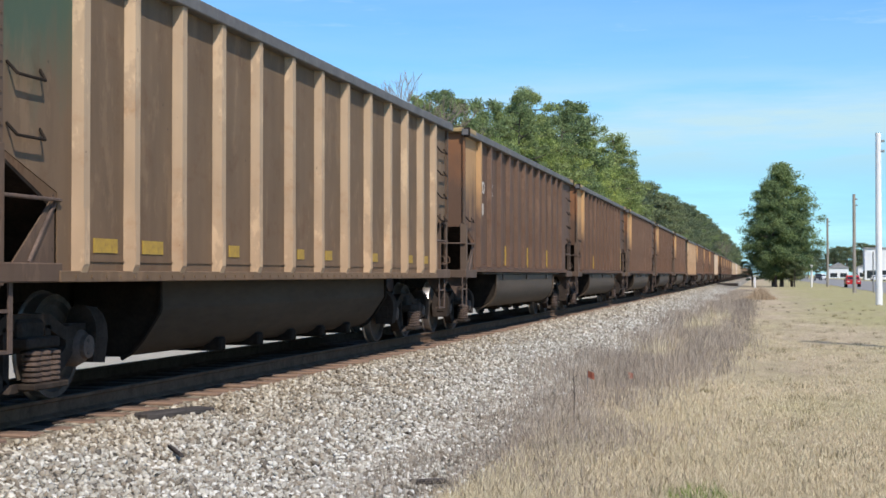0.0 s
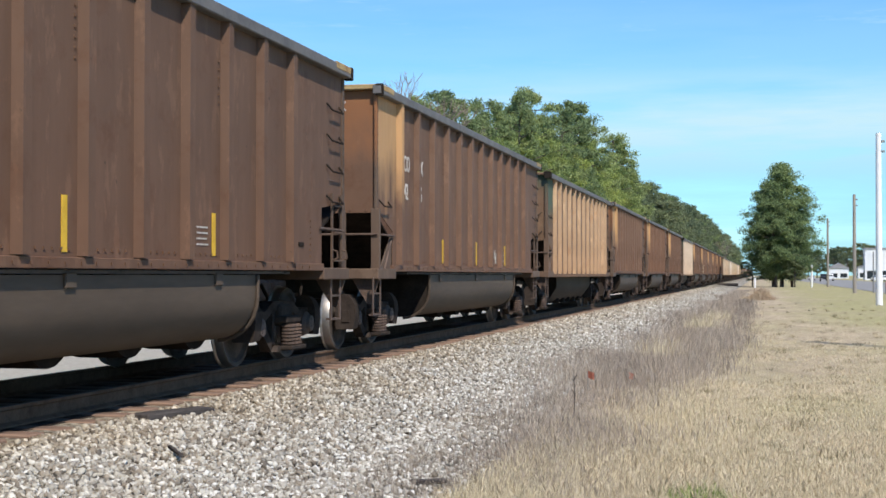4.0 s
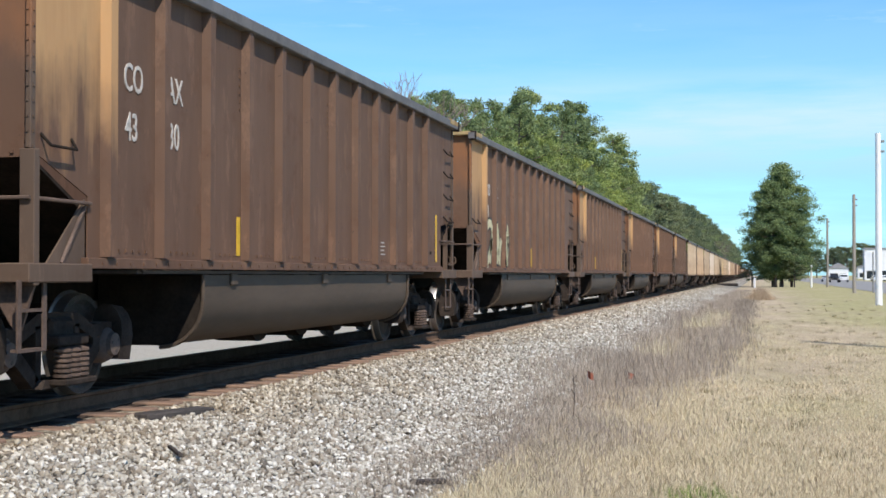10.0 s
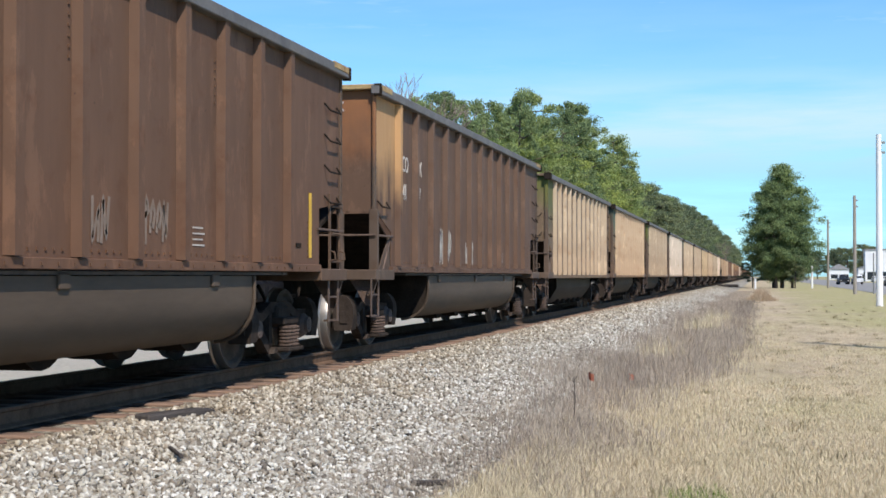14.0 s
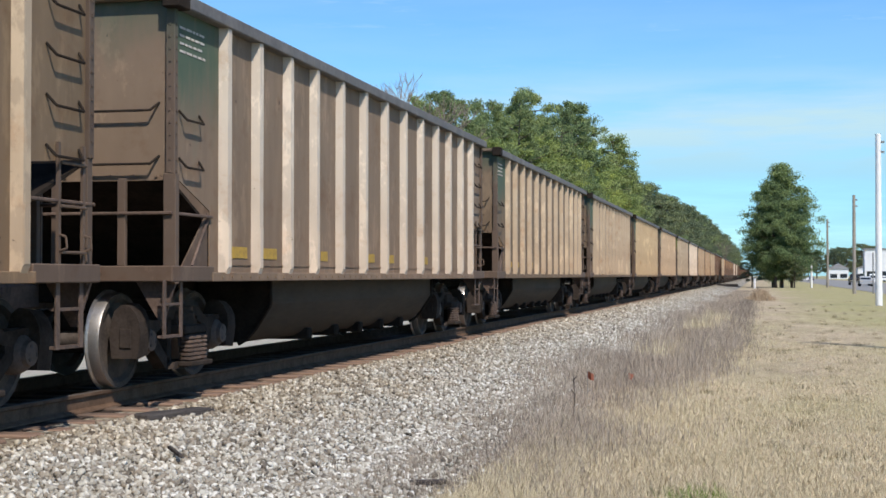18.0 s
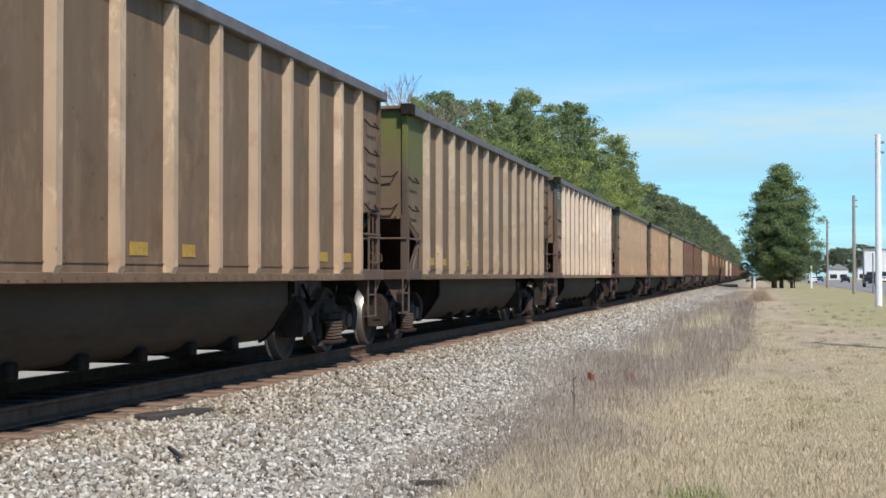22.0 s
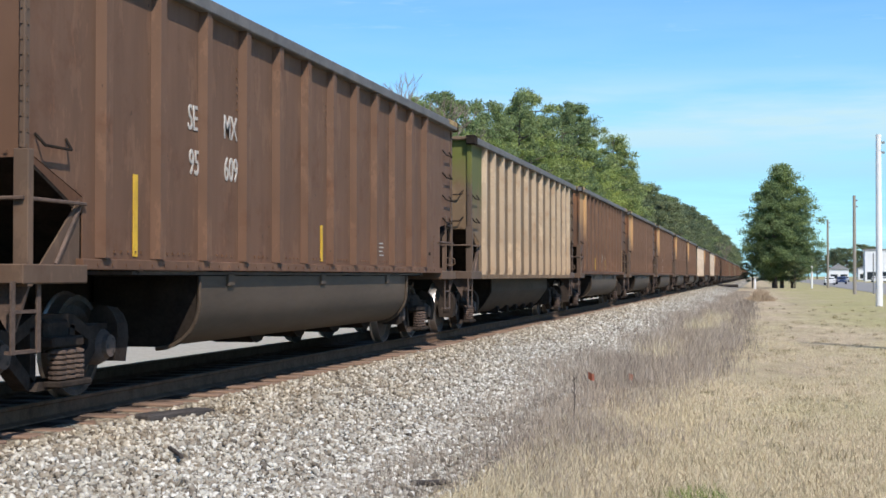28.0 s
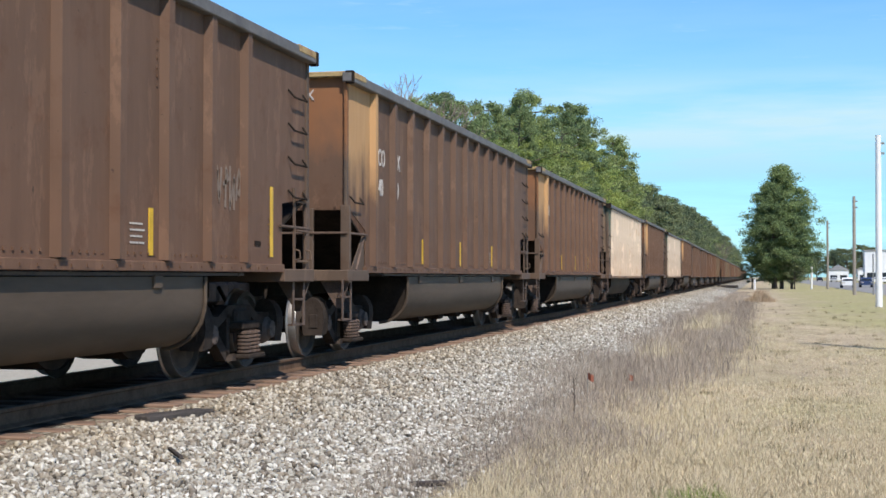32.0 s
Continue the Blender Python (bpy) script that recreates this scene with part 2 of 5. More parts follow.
def ore_stain(n, l, tone):
    """Brown brake dust and spilt dirt on the stones beside the track, in uneven drifts."""
    v = coords(n, l)
    sep = n.new("ShaderNodeSeparateXYZ")
    l.new(v, sep.inputs[0])
    mr = n.new("ShaderNodeMapRange")
    mr.inputs[1].default_value, mr.inputs[2].default_value = 3.1, 1.3
    l.new(sep.outputs[0], mr.inputs[0])
    k = calc(n, l, "ADD", mr.outputs[0], calc(n, l, "MULTIPLY", calc(n, l, "SUBTRACT", noise_tex(n, l, v, 0.9, 5, 0.65), 0.5), 2.4))
    return mixc(n, l, ramp(n, l, k, (0.15, (0, 0, 0)), (0.95, (1, 1, 1))), tone, mixc(n, l, 1.0, tone, (0.90, 0.82, 0.71), "MULTIPLY"))


def stone_mat(name, joined):
    m, n, l, b = mat(name, 0.85)
    if joined:
        rnd = n.new("ShaderNodeNewGeometry").outputs["Random Per Island"]
    else:
        rnd = n.new("ShaderNodeObjectInfo").outputs["Random"]
    tone = ramp(n, l, rnd, (0.0, (0.115, 0.098, 0.08)), (0.2, (0.29, 0.245, 0.19)), (0.42, (0.325, 0.30, 0.255)), (0.74, (0.47, 0.44, 0.375)), (1.0, (0.72, 0.69, 0.63)))
    if joined:
        tone = ore_stain(n, l, tone)
    f = noise_tex(n, l, coords(n, l, (1, 1, 1), "Object"), 30, 3)
    l.new(mixc(n, l, 0.5, tone, ramp(n, l, f, (0.3, (0.6, 0.58, 0.55)), (0.7, (1, 1, 1))), "MULTIPLY"), b.inputs["Base Color"])
    bump(n, l, b, f, 0.3, 0.01)
    return m


def ballast_mat():
    m, n, l, b = mat("ballast_bed", 0.95)
    v = coords(n, l)
    vor = n.new("ShaderNodeTexVoronoi")
    vor.inputs["Scale"].default_value = 17
    l.new(v, vor.inputs["Vector"])
    sep = n.new("ShaderNodeSeparateColor")
    l.new(vor.outputs["Color"], sep.inputs[0])
    tone = ramp(n, l, sep.outputs[0], (0.0, (0.14, 0.123, 0.102)), (0.4, (0.29, 0.265, 0.222)), (0.8, (0.41, 0.38, 0.32)), (1.0, (0.55, 0.52, 0.46)))
    big = noise_tex(n, l, v, 0.5, 4)
    tone = ore_stain(n, l, tone)
    l.new(mixc(n, l, 1.0, tone, ramp(n, l, big, (0.3, (0.72, 0.70, 0.66)), (0.7, (1, 0.98, 0.95))), "MULTIPLY"), b.inputs["Base Color"])
    bump(n, l, b, vor.outputs["Distance"], 0.9, 0.06)
    return m


BED = ballast_mat()
rows_y = [-900, -300, -100, -40, -20] + [i * 2.0 for i in range(-5, 40)] + [80 + 8 * i for i in range(40)] + [420, 500, 650, 900, 1400, 2200, 3500]


def lawn_z(x, y):
    return 0.05 * noise.noise((x * 0.25, y * 0.12, 3)) if abs(x) < 40 else 0.0


gx = [-2500, -700, -250, -90, -50, -30, -20, -14, -10, -8, -5, -2.5, 3.6, 4.4, 5.2, 6.0, 7, 8, 9.5, 11, 13, 15.5, 35, 60, 120, 300, 800, 2500]
vs, fs = [], []
for y in rows_y:
    vs += [(x, y, (lawn_z(x, y) if x > -2 and x < 15 else 0.0) - (0.45 if -40 < x < -3 else 0.10 if -3 < x < 4 else 0)) for x in gx]
for i in range(len(rows_y) - 1):
    for j in range(len(gx) - 1):
        a = i * len(gx) + j
        fs.append((a, a + 1, a + len(gx) + 1, a + len(gx)))
me = bpy.data.meshes.new("ground")
me.from_pydata(vs, [], fs)
me.materials.append(LAWN)
for p in me.polygons:
    p.use_smooth = True
ground = tagged(new("ground", me), "dry winter lawn, straw-coloured with greener patches", "ground", kind="structure")

BED_PROFILE = [(-4.6, -0.62), (-3.9, -0.42), (-1.9, RAIL - 0.21), (-1.4, RAIL - 0.19), (1.45, RAIL - 0.19), (1.85, RAIL - 0.215),
               (2.5, 0.24), (3.3, 0.13), (4.1, 0.045), (4.6, -0.06)]
bed = strip_mesh("ballast", rows_y[2:-3], BED_PROFILE, BED)
tagged(bed, "pale grey crushed-stone railway ballast sloping to the grass", "ballast", kind="structure")


# a dark brown strip just above the bed, two metres wide
BED_DARK = simple("dark_bed_stone", (0.035, 0.026, 0.021), (0.10, 0.075, 0.06), 14, 0.95, 0, 0.8, 0.03, gloss=0.03)
dusty = strip_mesh("track_bed", rows_y[2:-3], [(-1.02, RAIL - 0.182), (1.0, RAIL - 0.182)], BED_DARK)
tagged(dusty, "dark sheet over the stones between the rails", "track bed", kind="structure")


def bed_z(x):
    for (x0, z0), (x1, z1) in zip(BED_PROFILE, BED_PROFILE[1:]):
        if x0 <= x <= x1:
            return z0 + (z1 - z0) * (x - x0) / (x1 - x0)
    return 0.0


LANE = simple("pale_gravel", (0.27, 0.24, 0.19), (0.43, 0.385, 0.31), 9, 0.95, 0, 0.5, 0.02)
tagged(strip_mesh("service_road", rows_y[2:-3], [(-13, -0.43), (-9, -0.40), (-5.2, -0.43)], LANE), "pale gravel lane beyond the track", "gravel lane", kind="structure")
RUST = simple("rail_rust", (0.075, 0.045, 0.029), (0.165, 0.104, 0.069), 6, 0.9, 0.0, 0.2, 0.004, gloss=0.05)
# rail head kept dark and matt: the train's shade is put into its colour
SHADED_HEAD = simple("rail_head", (0.06, 0.046, 0.037), (0.12, 0.095, 0.078), 4, 0.8, 0.1, 0.05, gloss=0.1)


def rail(x):
    ob = tagged(new("rail"), "rusty steel rail, its head coloured dark for the train's shade", "rail", "rails", "structure")
    h = 0.17
    out = [(-0.075, 0), (0.075, 0), (0.07, 0.015), (0.01, 0.035), (0.01, 0.13), (0.035, 0.14), (0.036, h - 0.004), (-0.036, h - 0.004), (-0.035, 0.14), (-0.01, 0.13), (-0.01, 0.035), (-0.07, 0.015)]
    for nm, prof, ma in (("rail_body", out, RUST), ("rail_top", [(-0.03, h - 0.006), (0.03, h - 0.006), (0.027, h), (-0.027, h)], SHADED_HEAD)):
        bm = bmesh.new()
        a = [bm.verts.new((x + px, -250, RAIL - h + pz)) for px, pz in prof]
        b = [bm.verts.new((x + px, 900, RAIL - h + pz)) for px, pz in prof]
        bm.faces.new(a), bm.faces.new(b)
        for i in range(len(a)):
            j = (i + 1) % len(a)
            bm.faces.new((a[i], a[j], b[j], b[i]))
        part(nm, bm, ma, ob)
    return ob


rail(0.753), rail(-0.753)


# ---- coal cars ----
RIB_Y = (1.33, 2.39, 3.46, 4.52, 5.55, 6.54, 7.55, 8.57, 9.57, 10.55, 11.57, 12.55)                  # the brown cars' ribs
RIB_TAN = [7.45 + d for d in (-6.12, -5.20, -4.20, -3.23, -2.17, -1.09, 0, 1.09, 2.17, 3.23, 4.20, 5.20, 6.10)]
PANEL = (1.33, BODY - 1.33)
AXLES = (0.40, 2.18, BODY - 2.10, BODY - 0.32)


def near_end(y):
    """Places along the near end, which stands a little back from the pulling face."""
    return 0.10 + y * 0.925
COL = {"brown": (0.155, 0.098, 0.072), "tan": (0.29, 0.215, 0.15)}


def grab(parent, pts, label=""):
    return part("grab_iron", bar(bmesh.new(), pts, 0.012, 6), UNDER, parent, label)


def wheelset_mesh():
    bm = bmesh.new()
    lathe(bm, [(0.05, -1.13), (0.085, -1.13), (0.085, 1.13), (0.05, 1.13)], 12)
    for s in (1, -1):
        prof = [(0.10, 0.66), (0.15, 0.66), (0.16, 0.72), (0.36, 0.745), (0.39, 0.70), (0.40, 0.685), (0.485, 0.688), (0.487, 0.70), (0.462, 0.715),
                (0.457, 0.80), (0.45, 0.818), (0.40, 0.818), (0.385, 0.80), (0.36, 0.78), (0.17, 0.80), (0.15, 0.85), (0.10, 0.85)]
        lathe(bm, [(r, s * x) for r, x in prof], 32)
        for k in range(3):
            a = k * 2.094
            rod(bm, (s * 1.12, 0.06 * math.cos(a), 0.06 * math.sin(a)), (s * 1.16, 0.06 * math.cos(a), 0.06 * math.sin(a)), 0.018, 6)
    for f in bm.faces:
        c = f.calc_center_median()
        if 0.445 < math.hypot(c.y, c.z) and 0.69 < abs(c.x) < 0.812:
            f.material_index = 1
    me = finish("wheelset", bm, WHEEL, 35)
    me.materials.append(TREAD)
    return me


def side_frame(bm, y, s):
    """A cast truck side: arched top, sloping bottom member, open windows either side of the springs."""
    x0, x1 = s * 0.94, s * 1.07
    slab(bm, [(y - 1.15, 0.52), (y - 1.15, 0.60), (y - 0.95, 0.66), (y - 0.62, 0.64), (y - 0.34, 0.76), (y + 0.34, 0.76), (y + 0.62, 0.64), (y + 0.95, 0.66), (y + 1.15, 0.60), (y + 1.15, 0.52),
              (y + 0.60, 0.53), (y + 0.32, 0.64), (y - 0.32, 0.64), (y - 0.60, 0.53)], x0, x1)
    for d in (-1, 1):
        slab(bm, [(y + d * 1.15, 0.52), (y + d * 1.15, 0.34), (y + d * 1.04, 0.34), (y + d * 1.02, 0.52)], x0, x1)
        slab(bm, [(y + d * 0.76, 0.52), (y + d * 0.74, 0.40), (y + d * 0.40, 0.15), (y + d * 0.30, 0.22), (y + d * 0.62, 0.47), (y + d * 0.62, 0.53)], x0, x1)
        slab(bm, [(y + d * 0.28, 0.20), (y + d * 0.28, 0.66), (y + d * 0.37, 0.66), (y + d * 0.37, 0.20)], x0, x1)
    # the heavy pedestal over each journal, and the bolster's end above the springs
    block = [(0.88, 0.30), (1.14, 0.30), (1.17, 0.52), (1.16, 0.64), (1.12, 0.73), (1.06, 0.79), (0.98, 0.80), (0.91, 0.75), (0.87, 0.62), (0.86, 0.48)]
    for d in (-1, 1):
        a = [bm.verts.new((s * px, y + d * 1.20, pz)) for px, pz in block]
        b = [bm.verts.new((s * px, y + d * 0.98, pz + 0.02)) for px, pz in block]
        bm.faces.new(a), bm.faces.new(b)
        for i in range(len(a)):
            j = (i + 1) % len(a)
            bm.faces.new((a[i], a[j], b[j], b[i]))
        box(bm, s * 0.97, min(y + d * 1.20, y + d * 1.215), 0.40, s * 1.08, max(y + d * 1.20, y + d * 1.215), 0.58, 0.004)
    box(bm, s * 0.92, y - 0.26, 0.49, s * 1.22, y + 0.26, 0.58, 0.015)
    slab(bm, [(y - 0.40, 0.15), (y + 0.40, 0.15), (y + 0.34, 0.22), (y - 0.34, 0.22)], x0, s * 1.14)
    box(bm, s * 1.08, y - 0.27, 0.17, s * 1.29, y + 0.27, 0.22, 0.01)
    return bm


def gondola(kind, name, label):
    """One empty coal car: origin on the rail tops under its near end, body along +y."""
    ribbed = kind == "tan"
    rib_at = RIB_TAN if ribbed else RIB_Y
    top = 3.72 if ribbed else 3.79
    sill = 1.02 if ribbed else 1.13
    P, R, C = 1.47, 1.562 if ribbed else 1.555, 1.585 if ribbed else 1.58
    end_paint = GREEN_END if ribbed else YELLOW_END
    car = tagged(new(name), label, "coal car", "coal cars of the train")
    lo = sill + 0.02
    for s in (1, -1):
        bm = bmesh.new()
        box(bm, s * (P - 0.012), PANEL[0], lo, s * P, PANEL[1], top - 0.05)
        if s > 0 and ribbed:
            box(bm, P - 0.002, PANEL[0], 1.185, P + 0.010, PANEL[1], 1.198)
        elif s > 0:
            for k in (3, 6, 9):
                for i in range(6):
                    z = 2.82 + 0.085 * i
                    box(bm, P - 0.002, RIB_Y[k] - 0.16, z - 0.012, P + 0.012, RIB_Y[k] - 0.136, z + 0.012)
            for i in range(7):
                box(bm, P - 0.002, 13.32, 1.30 + 0.07 * i, P + 0.012, 13.344, 1.324 + 0.07 * i)
            for k in range(11):
                for i in range(5):
                    y = RIB_Y[k] + 0.26 + 0.13 * i
                    box(bm, P - 0.002, y - 0.012, 1.275, P + 0.012, y + 0.012, 1.299)
        part("side_panel", bm, STEEL_PAINT, car)
        for e in (0, 1):
            f = near_end if e == 0 else (lambda y: BODY - y)
            out = [(f(0.06), 2.02), (f(0.06), top - 0.05), (f(1.33), top - 0.05), (f(1.33), lo), (f(1.0 if e == 0 else 1.10 if ribbed else 0.90), lo), (f(1.0 if e == 0 else 1.10 if ribbed else 0.90), 1.72 if e == 0 else 1.92)]
            part("end_section", slab(bmesh.new(), out, s * (P - 0.012), s * P), STEEL_PAINT if e else (GREEN_SIDE if ribbed else YELLOW_SIDE), car)
            if e == 0:
                part("gusset", slab(bmesh.new(), [(f(0.32), 1.17), (f(0.98), 1.17), (f(0.98), 1.70)], s * (P - 0.03), s * (P - 0.015)), STEEL_PAINT, car)
            wide = 0.05 if ribbed else 0.028
            q0, q1 = (0.07, 0.055) if e == 0 else (0.04, 0.025)
            bm = box(bmesh.new(), s * (P - q0), min(f(-0.02), f(0.07)), 1.0, s * (P + q1), max(f(-0.02), f(0.07)), 2.03, 0.006)
            box(bm, s * (P - wide), min(f(-0.015), f(0.07)), 2.03, s * (P + wide - 0.01), max(f(-0.015), f(0.07)), top - 0.1, 0.006)
            for k in range(14):
                z = 2.05 + k * 0.115
                box(bm, s * (P + wide - 0.012), f(0.03) - 0.011, z - 0.011, s * (P + wide - 0.002), f(0.03) + 0.011, z + 0.011)
                yy = (f(-0.014), f(-0.024))
                box(bm, s * (P - 0.008) - 0.011, min(yy), z - 0.011, s * (P - 0.008) + 0.011, max(yy), z + 0.011)
            part("corner_post", bm, STEEL_PAINT if e else end_paint, car)
            # steps under the corner, and the bracket beside them
            bm = bmesh.new()
            sa, sb = (-0.14, 0.26) if e == 0 else (0.12, 0.50)
            for y in (sa, sb):
                box(bm, s * 1.46, min(f(y - 0.03), f(y + 0.03)), 0.50, s * 1.475, max(f(y - 0.03), f(y + 0.03)), 1.04)
            for z in (0.50, 0.80):
                box(bm, s * 1.40, min(f(sa), f(sb)), z, s * 1.47, max(f(sa), f(sb)), z + 0.025)
            part("sill_step", bm, TRUCK, car)
            bm = bmesh.new()
            yy = sorted((f(0.02), f(0.05)))
            a = [bm.verts.new((s * x, yy[0], z)) for x, z in ((1.52, 1.04), (1.10, 1.04), (1.34, 0.66), (1.40, 0.66))]
            b = [bm.verts.new((s * x, yy[1], z)) for x, z in ((1.52, 1.04), (1.10, 1.04), (1.34, 0.66), (1.40, 0.66))]
            bm.faces.new(a), bm.faces.new(b)
            for i in range(4):
                j = (i + 1) % 4
                bm.faces.new((a[i], a[j], b[j], b[i]))
            part("end_bracket", bm, TRUCK, car)
            # grab irons on the side near the corner, and the rail across the opening
            for z in () if s < 0 else (2.0, 2.39, 2.78, 3.17) if e else (2.10, 2.55) if ribbed else (2.07,):
                grab(car, [(s * P, f(0.18), z + 0.09), (s * (P + 0.07), f(0.22), z), (s * (P + 0.07), f(0.66), z), (s * P, f(0.70), z + 0.09)])
            part("hand_rail", bar(bmesh.new(), [(s * (P + 0.02), f(0.0), 1.66), (s * (P + 0.02), f(1.02), 1.66)], 0.016), TRUCK, car)
            if e == 0:
                part("brace", bar(bmesh.new(), [(s * (P - 0.01), f(0.55), 1.17), (s * (P - 0.01), f(0.97), 1.64)], 0.02), TRUCK, car)
            elif s > 0:
                bm = bmesh.new()
                for y in (0.14, 0.54):
                    box(bm, P + 0.01, f(y) - 0.018, 1.10, P + 0.035, f(y) + 0.018, 2.12)
                for z in (1.26, 1.62, 1.96):
                    rod(bm, (P + 0.05, f(0.14), z), (P + 0.05, f(0.54), z), 0.013, 6)
                bar(bm, [(P + 0.03, f(0.54), 1.40), (P + 0.09, f(0.54), 1.38), (P + 0.10, f(0.54), 1.29), (P + 0.03, f(0.54), 1.27)], 0.010)
                bar(bm, [(P + 0.03, f(0.14), 1.40), (P + 0.09, f(0.14), 1.38), (P + 0.10, f(0.14), 1.29), (P + 0.03, f(0.14), 1.27)], 0.010)
                part("side_ladder", bm, STEEL_PAINT, car)
        # ribs
        bm = bmesh.new()
        w0, w1 = (0.080, 0.052) if ribbed else (0.090, 0.062)
        RB = R
        prof = [(s * P, -w0), (s * RB, -w1), (s * RB, w1), (s * P, w0)]
        lo_z, hi_z = (sill + 0.03, top - 0.13) if ribbed else (sill + 0.10, top - 0.12)
        # the rib leans in to the panel at its foot
        low = [bm.verts.new((x, y, lo_z)) for x, y in prof]
        foot = [bm.verts.new((x, y, lo_z + 0.10)) for x, y in prof]
        high = [bm.verts.new((x, y, hi_z)) for x, y in prof]
        for v in low:
            if ribbed and abs(v.co.x) > P + 0.01:
                v.co.x = s * (P + 0.055)
        for a, b in ((low, foot), (foot, high)):
            for i in range(4):
                j = (i + 1) % 4
                bm.faces.new((a[i], a[j], b[j], b[i]))
        bm.faces.new(low), bm.faces.new(high)
        if ribbed:
            box(bm, s * (R - 0.01), -w1 + 0.008, lo_z + 0.11, s * (R + 0.006), w1 - 0.008, lo_z + 0.55, 0.002)
        first = part("rib", bm, STEEL_PAINT, car)
        first.location.y = rib_at[0]
        for y in rib_at[1:]:
            again(first, at=(0, y, 0))
        if not ribbed:
            first.material_slots[0].link = "OBJECT"
            first.material_slots[0].material = YELLOW_SIDE
        part("corner_plate", box(bmesh.new(), s * (C - 0.16), -0.02, top - 0.15, s * (C + 0.012), 0.25, top + 0.022, 0.01), UNDER, car) if ribbed else None
        part("top_chord", box(bmesh.new(), s * (P - 0.03), 0.02, top - 0.13, s * C, BODY + 0.10, top, 0.012), CHORD, car)
        bm = box(bmesh.new(), s * (P - 0.06), 0.95, sill, s * (R - 0.02 if ribbed else P + 0.05), BODY - 0.95, sill + 0.09, 0.006)
        for k in range(int((BODY - 2.4) / 0.26)) if s > 0 else ():
            y = 1.2 + k * 0.26
            xs = (R - 0.022, R - 0.008) if ribbed else (P + 0.048, P + 0.06)
            box(bm, s * xs[0], y - 0.013, sill + 0.03, s * xs[1], y + 0.013, sill + 0.056)
        part("side_sill", bm, STEEL_PAINT, car)
    for e in (0, 1):
        f = near_end if e == 0 else (lambda y: BODY - y)
        g = lambda y0, y1: (min(f(y0), f(y1)), max(f(y0), f(y1)))
        y0, y1 = g(0.03, 0.06)
        bm = box(bmesh.new(), -P, y0, 1.97, P, y1, top - 0.062)
        for k in range(12):
            x = -P + 0.2 + k * 0.235
            yb = sorted((f(0.03), f(0.014)))
            box(bm, x - 0.014, yb[0], 2.0, x + 0.014, yb[1], 2.028)
        part("end_panel", bm, end_paint, car)
        y0, y1 = g(-0.075, 0.06)
        bm = box(bmesh.new(), -C, y0, top - 0.06, C, y1, top + (0.0 if ribbed else 0.015), 0.012)
        part("end_cap", bm, STEEL_PAINT if ribbed else CAP, car)
        if not ribbed:
            y0, y1 = g(-0.085, 0.0)
            part("corner_plate", box(bmesh.new(), C - 0.10, y0, top - 0.15, C + 0.012, y1, top + 0.02, 0.01), UNDER, car)
            y0, y1 = g(0.01, 0.62)
            part("chord_cap", box(bmesh.new(), P - 0.02, y0, top - 0.075, C + 0.006, y1, top + 0.012, 0.008), CAP, car)
        # the deep shade inside the end opening is put into this sheet's colour
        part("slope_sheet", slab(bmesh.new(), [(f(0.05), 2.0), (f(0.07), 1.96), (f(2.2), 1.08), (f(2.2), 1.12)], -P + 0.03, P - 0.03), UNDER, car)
        y0, y1 = g(-0.10, 0.98)
        part("end_platform", box(bmesh.new(), -1.53, y0, 1.02, 1.53, y1, 1.17, 0.01), STEEL_PAINT, car)
        y0, y1 = g(-0.03, 0.03)
        for x in (0.98, 0.3, -0.3, -0.98):
            part("end_post", box(bmesh.new(), x - 0.04, y0, 1.17, x + 0.04, y1, 1.99, 0.006), STEEL_PAINT, car)
        part("hand_rail", bar(bmesh.new(), [(-1.5, f(-0.04), 1.66), (1.5, f(-0.04), 1.66)], 0.016), TRUCK, car)
        for s in (1,):
            for z in (2.12, 2.62) if ribbed else ():
                grab(car, [(s * 0.55, f(0.03), z + 0.08), (s * 0.62, f(-0.06), z), (s * 1.28, f(-0.06), z), (s * 1.34, f(0.03), z + 0.08)])
        # coupler
        bm = box(bmesh.new(), -0.12, min(f(-0.45), f(0.6)), 0.76, 0.12, max(f(-0.45), f(0.6)), 1.0, 0.02)
        box(bm, -0.17, min(f(-0.80), f(-0.42)), 0.72, 0.15, max(f(-0.80), f(-0.42)), 1.02, 0.05)
        part("coupler", bm, TRUCK, car)
        bar_y = f(-0.32)
        part("brake_hose", bar(bmesh.new(), [(0.35, f(0.05), 0.95), (0.38, f(-0.2), 0.72), (0.30, bar_y, 0.50), (0.28, f(-0.60), 0.46), (0.20, f(-0.76), 0.52)], 0.025), UNDER, car)
    # ladder on the far end beside the opening
    bm = bmesh.new()
    for x in (0.62, 1.0):
        rod(bm, (x, BODY + 0.06, 1.15), (x, BODY + 0.06, 2.05), 0.02, 6)
    for z in (1.35, 1.62, 1.9):
        rod(bm, (0.62, BODY + 0.06, z), (1.0, BODY + 0.06, z), 0.014, 6)
    part("ladder", bm, TRUCK, car)
    # floor, centre sill and tubs
    part("floor_sheet", box(bmesh.new(), -P + 0.03, 2.0, 1.09, P - 0.03, BODY - 2.0, 1.12), INSIDE, car)
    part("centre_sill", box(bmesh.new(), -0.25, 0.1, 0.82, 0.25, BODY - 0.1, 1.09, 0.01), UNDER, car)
    t0, t1 = 3.5, BODY - 3.1
    W, zb = (1.20, 0.286) if ribbed else (1.43, 0.375)
    rr = 0.34 if ribbed else 0.46
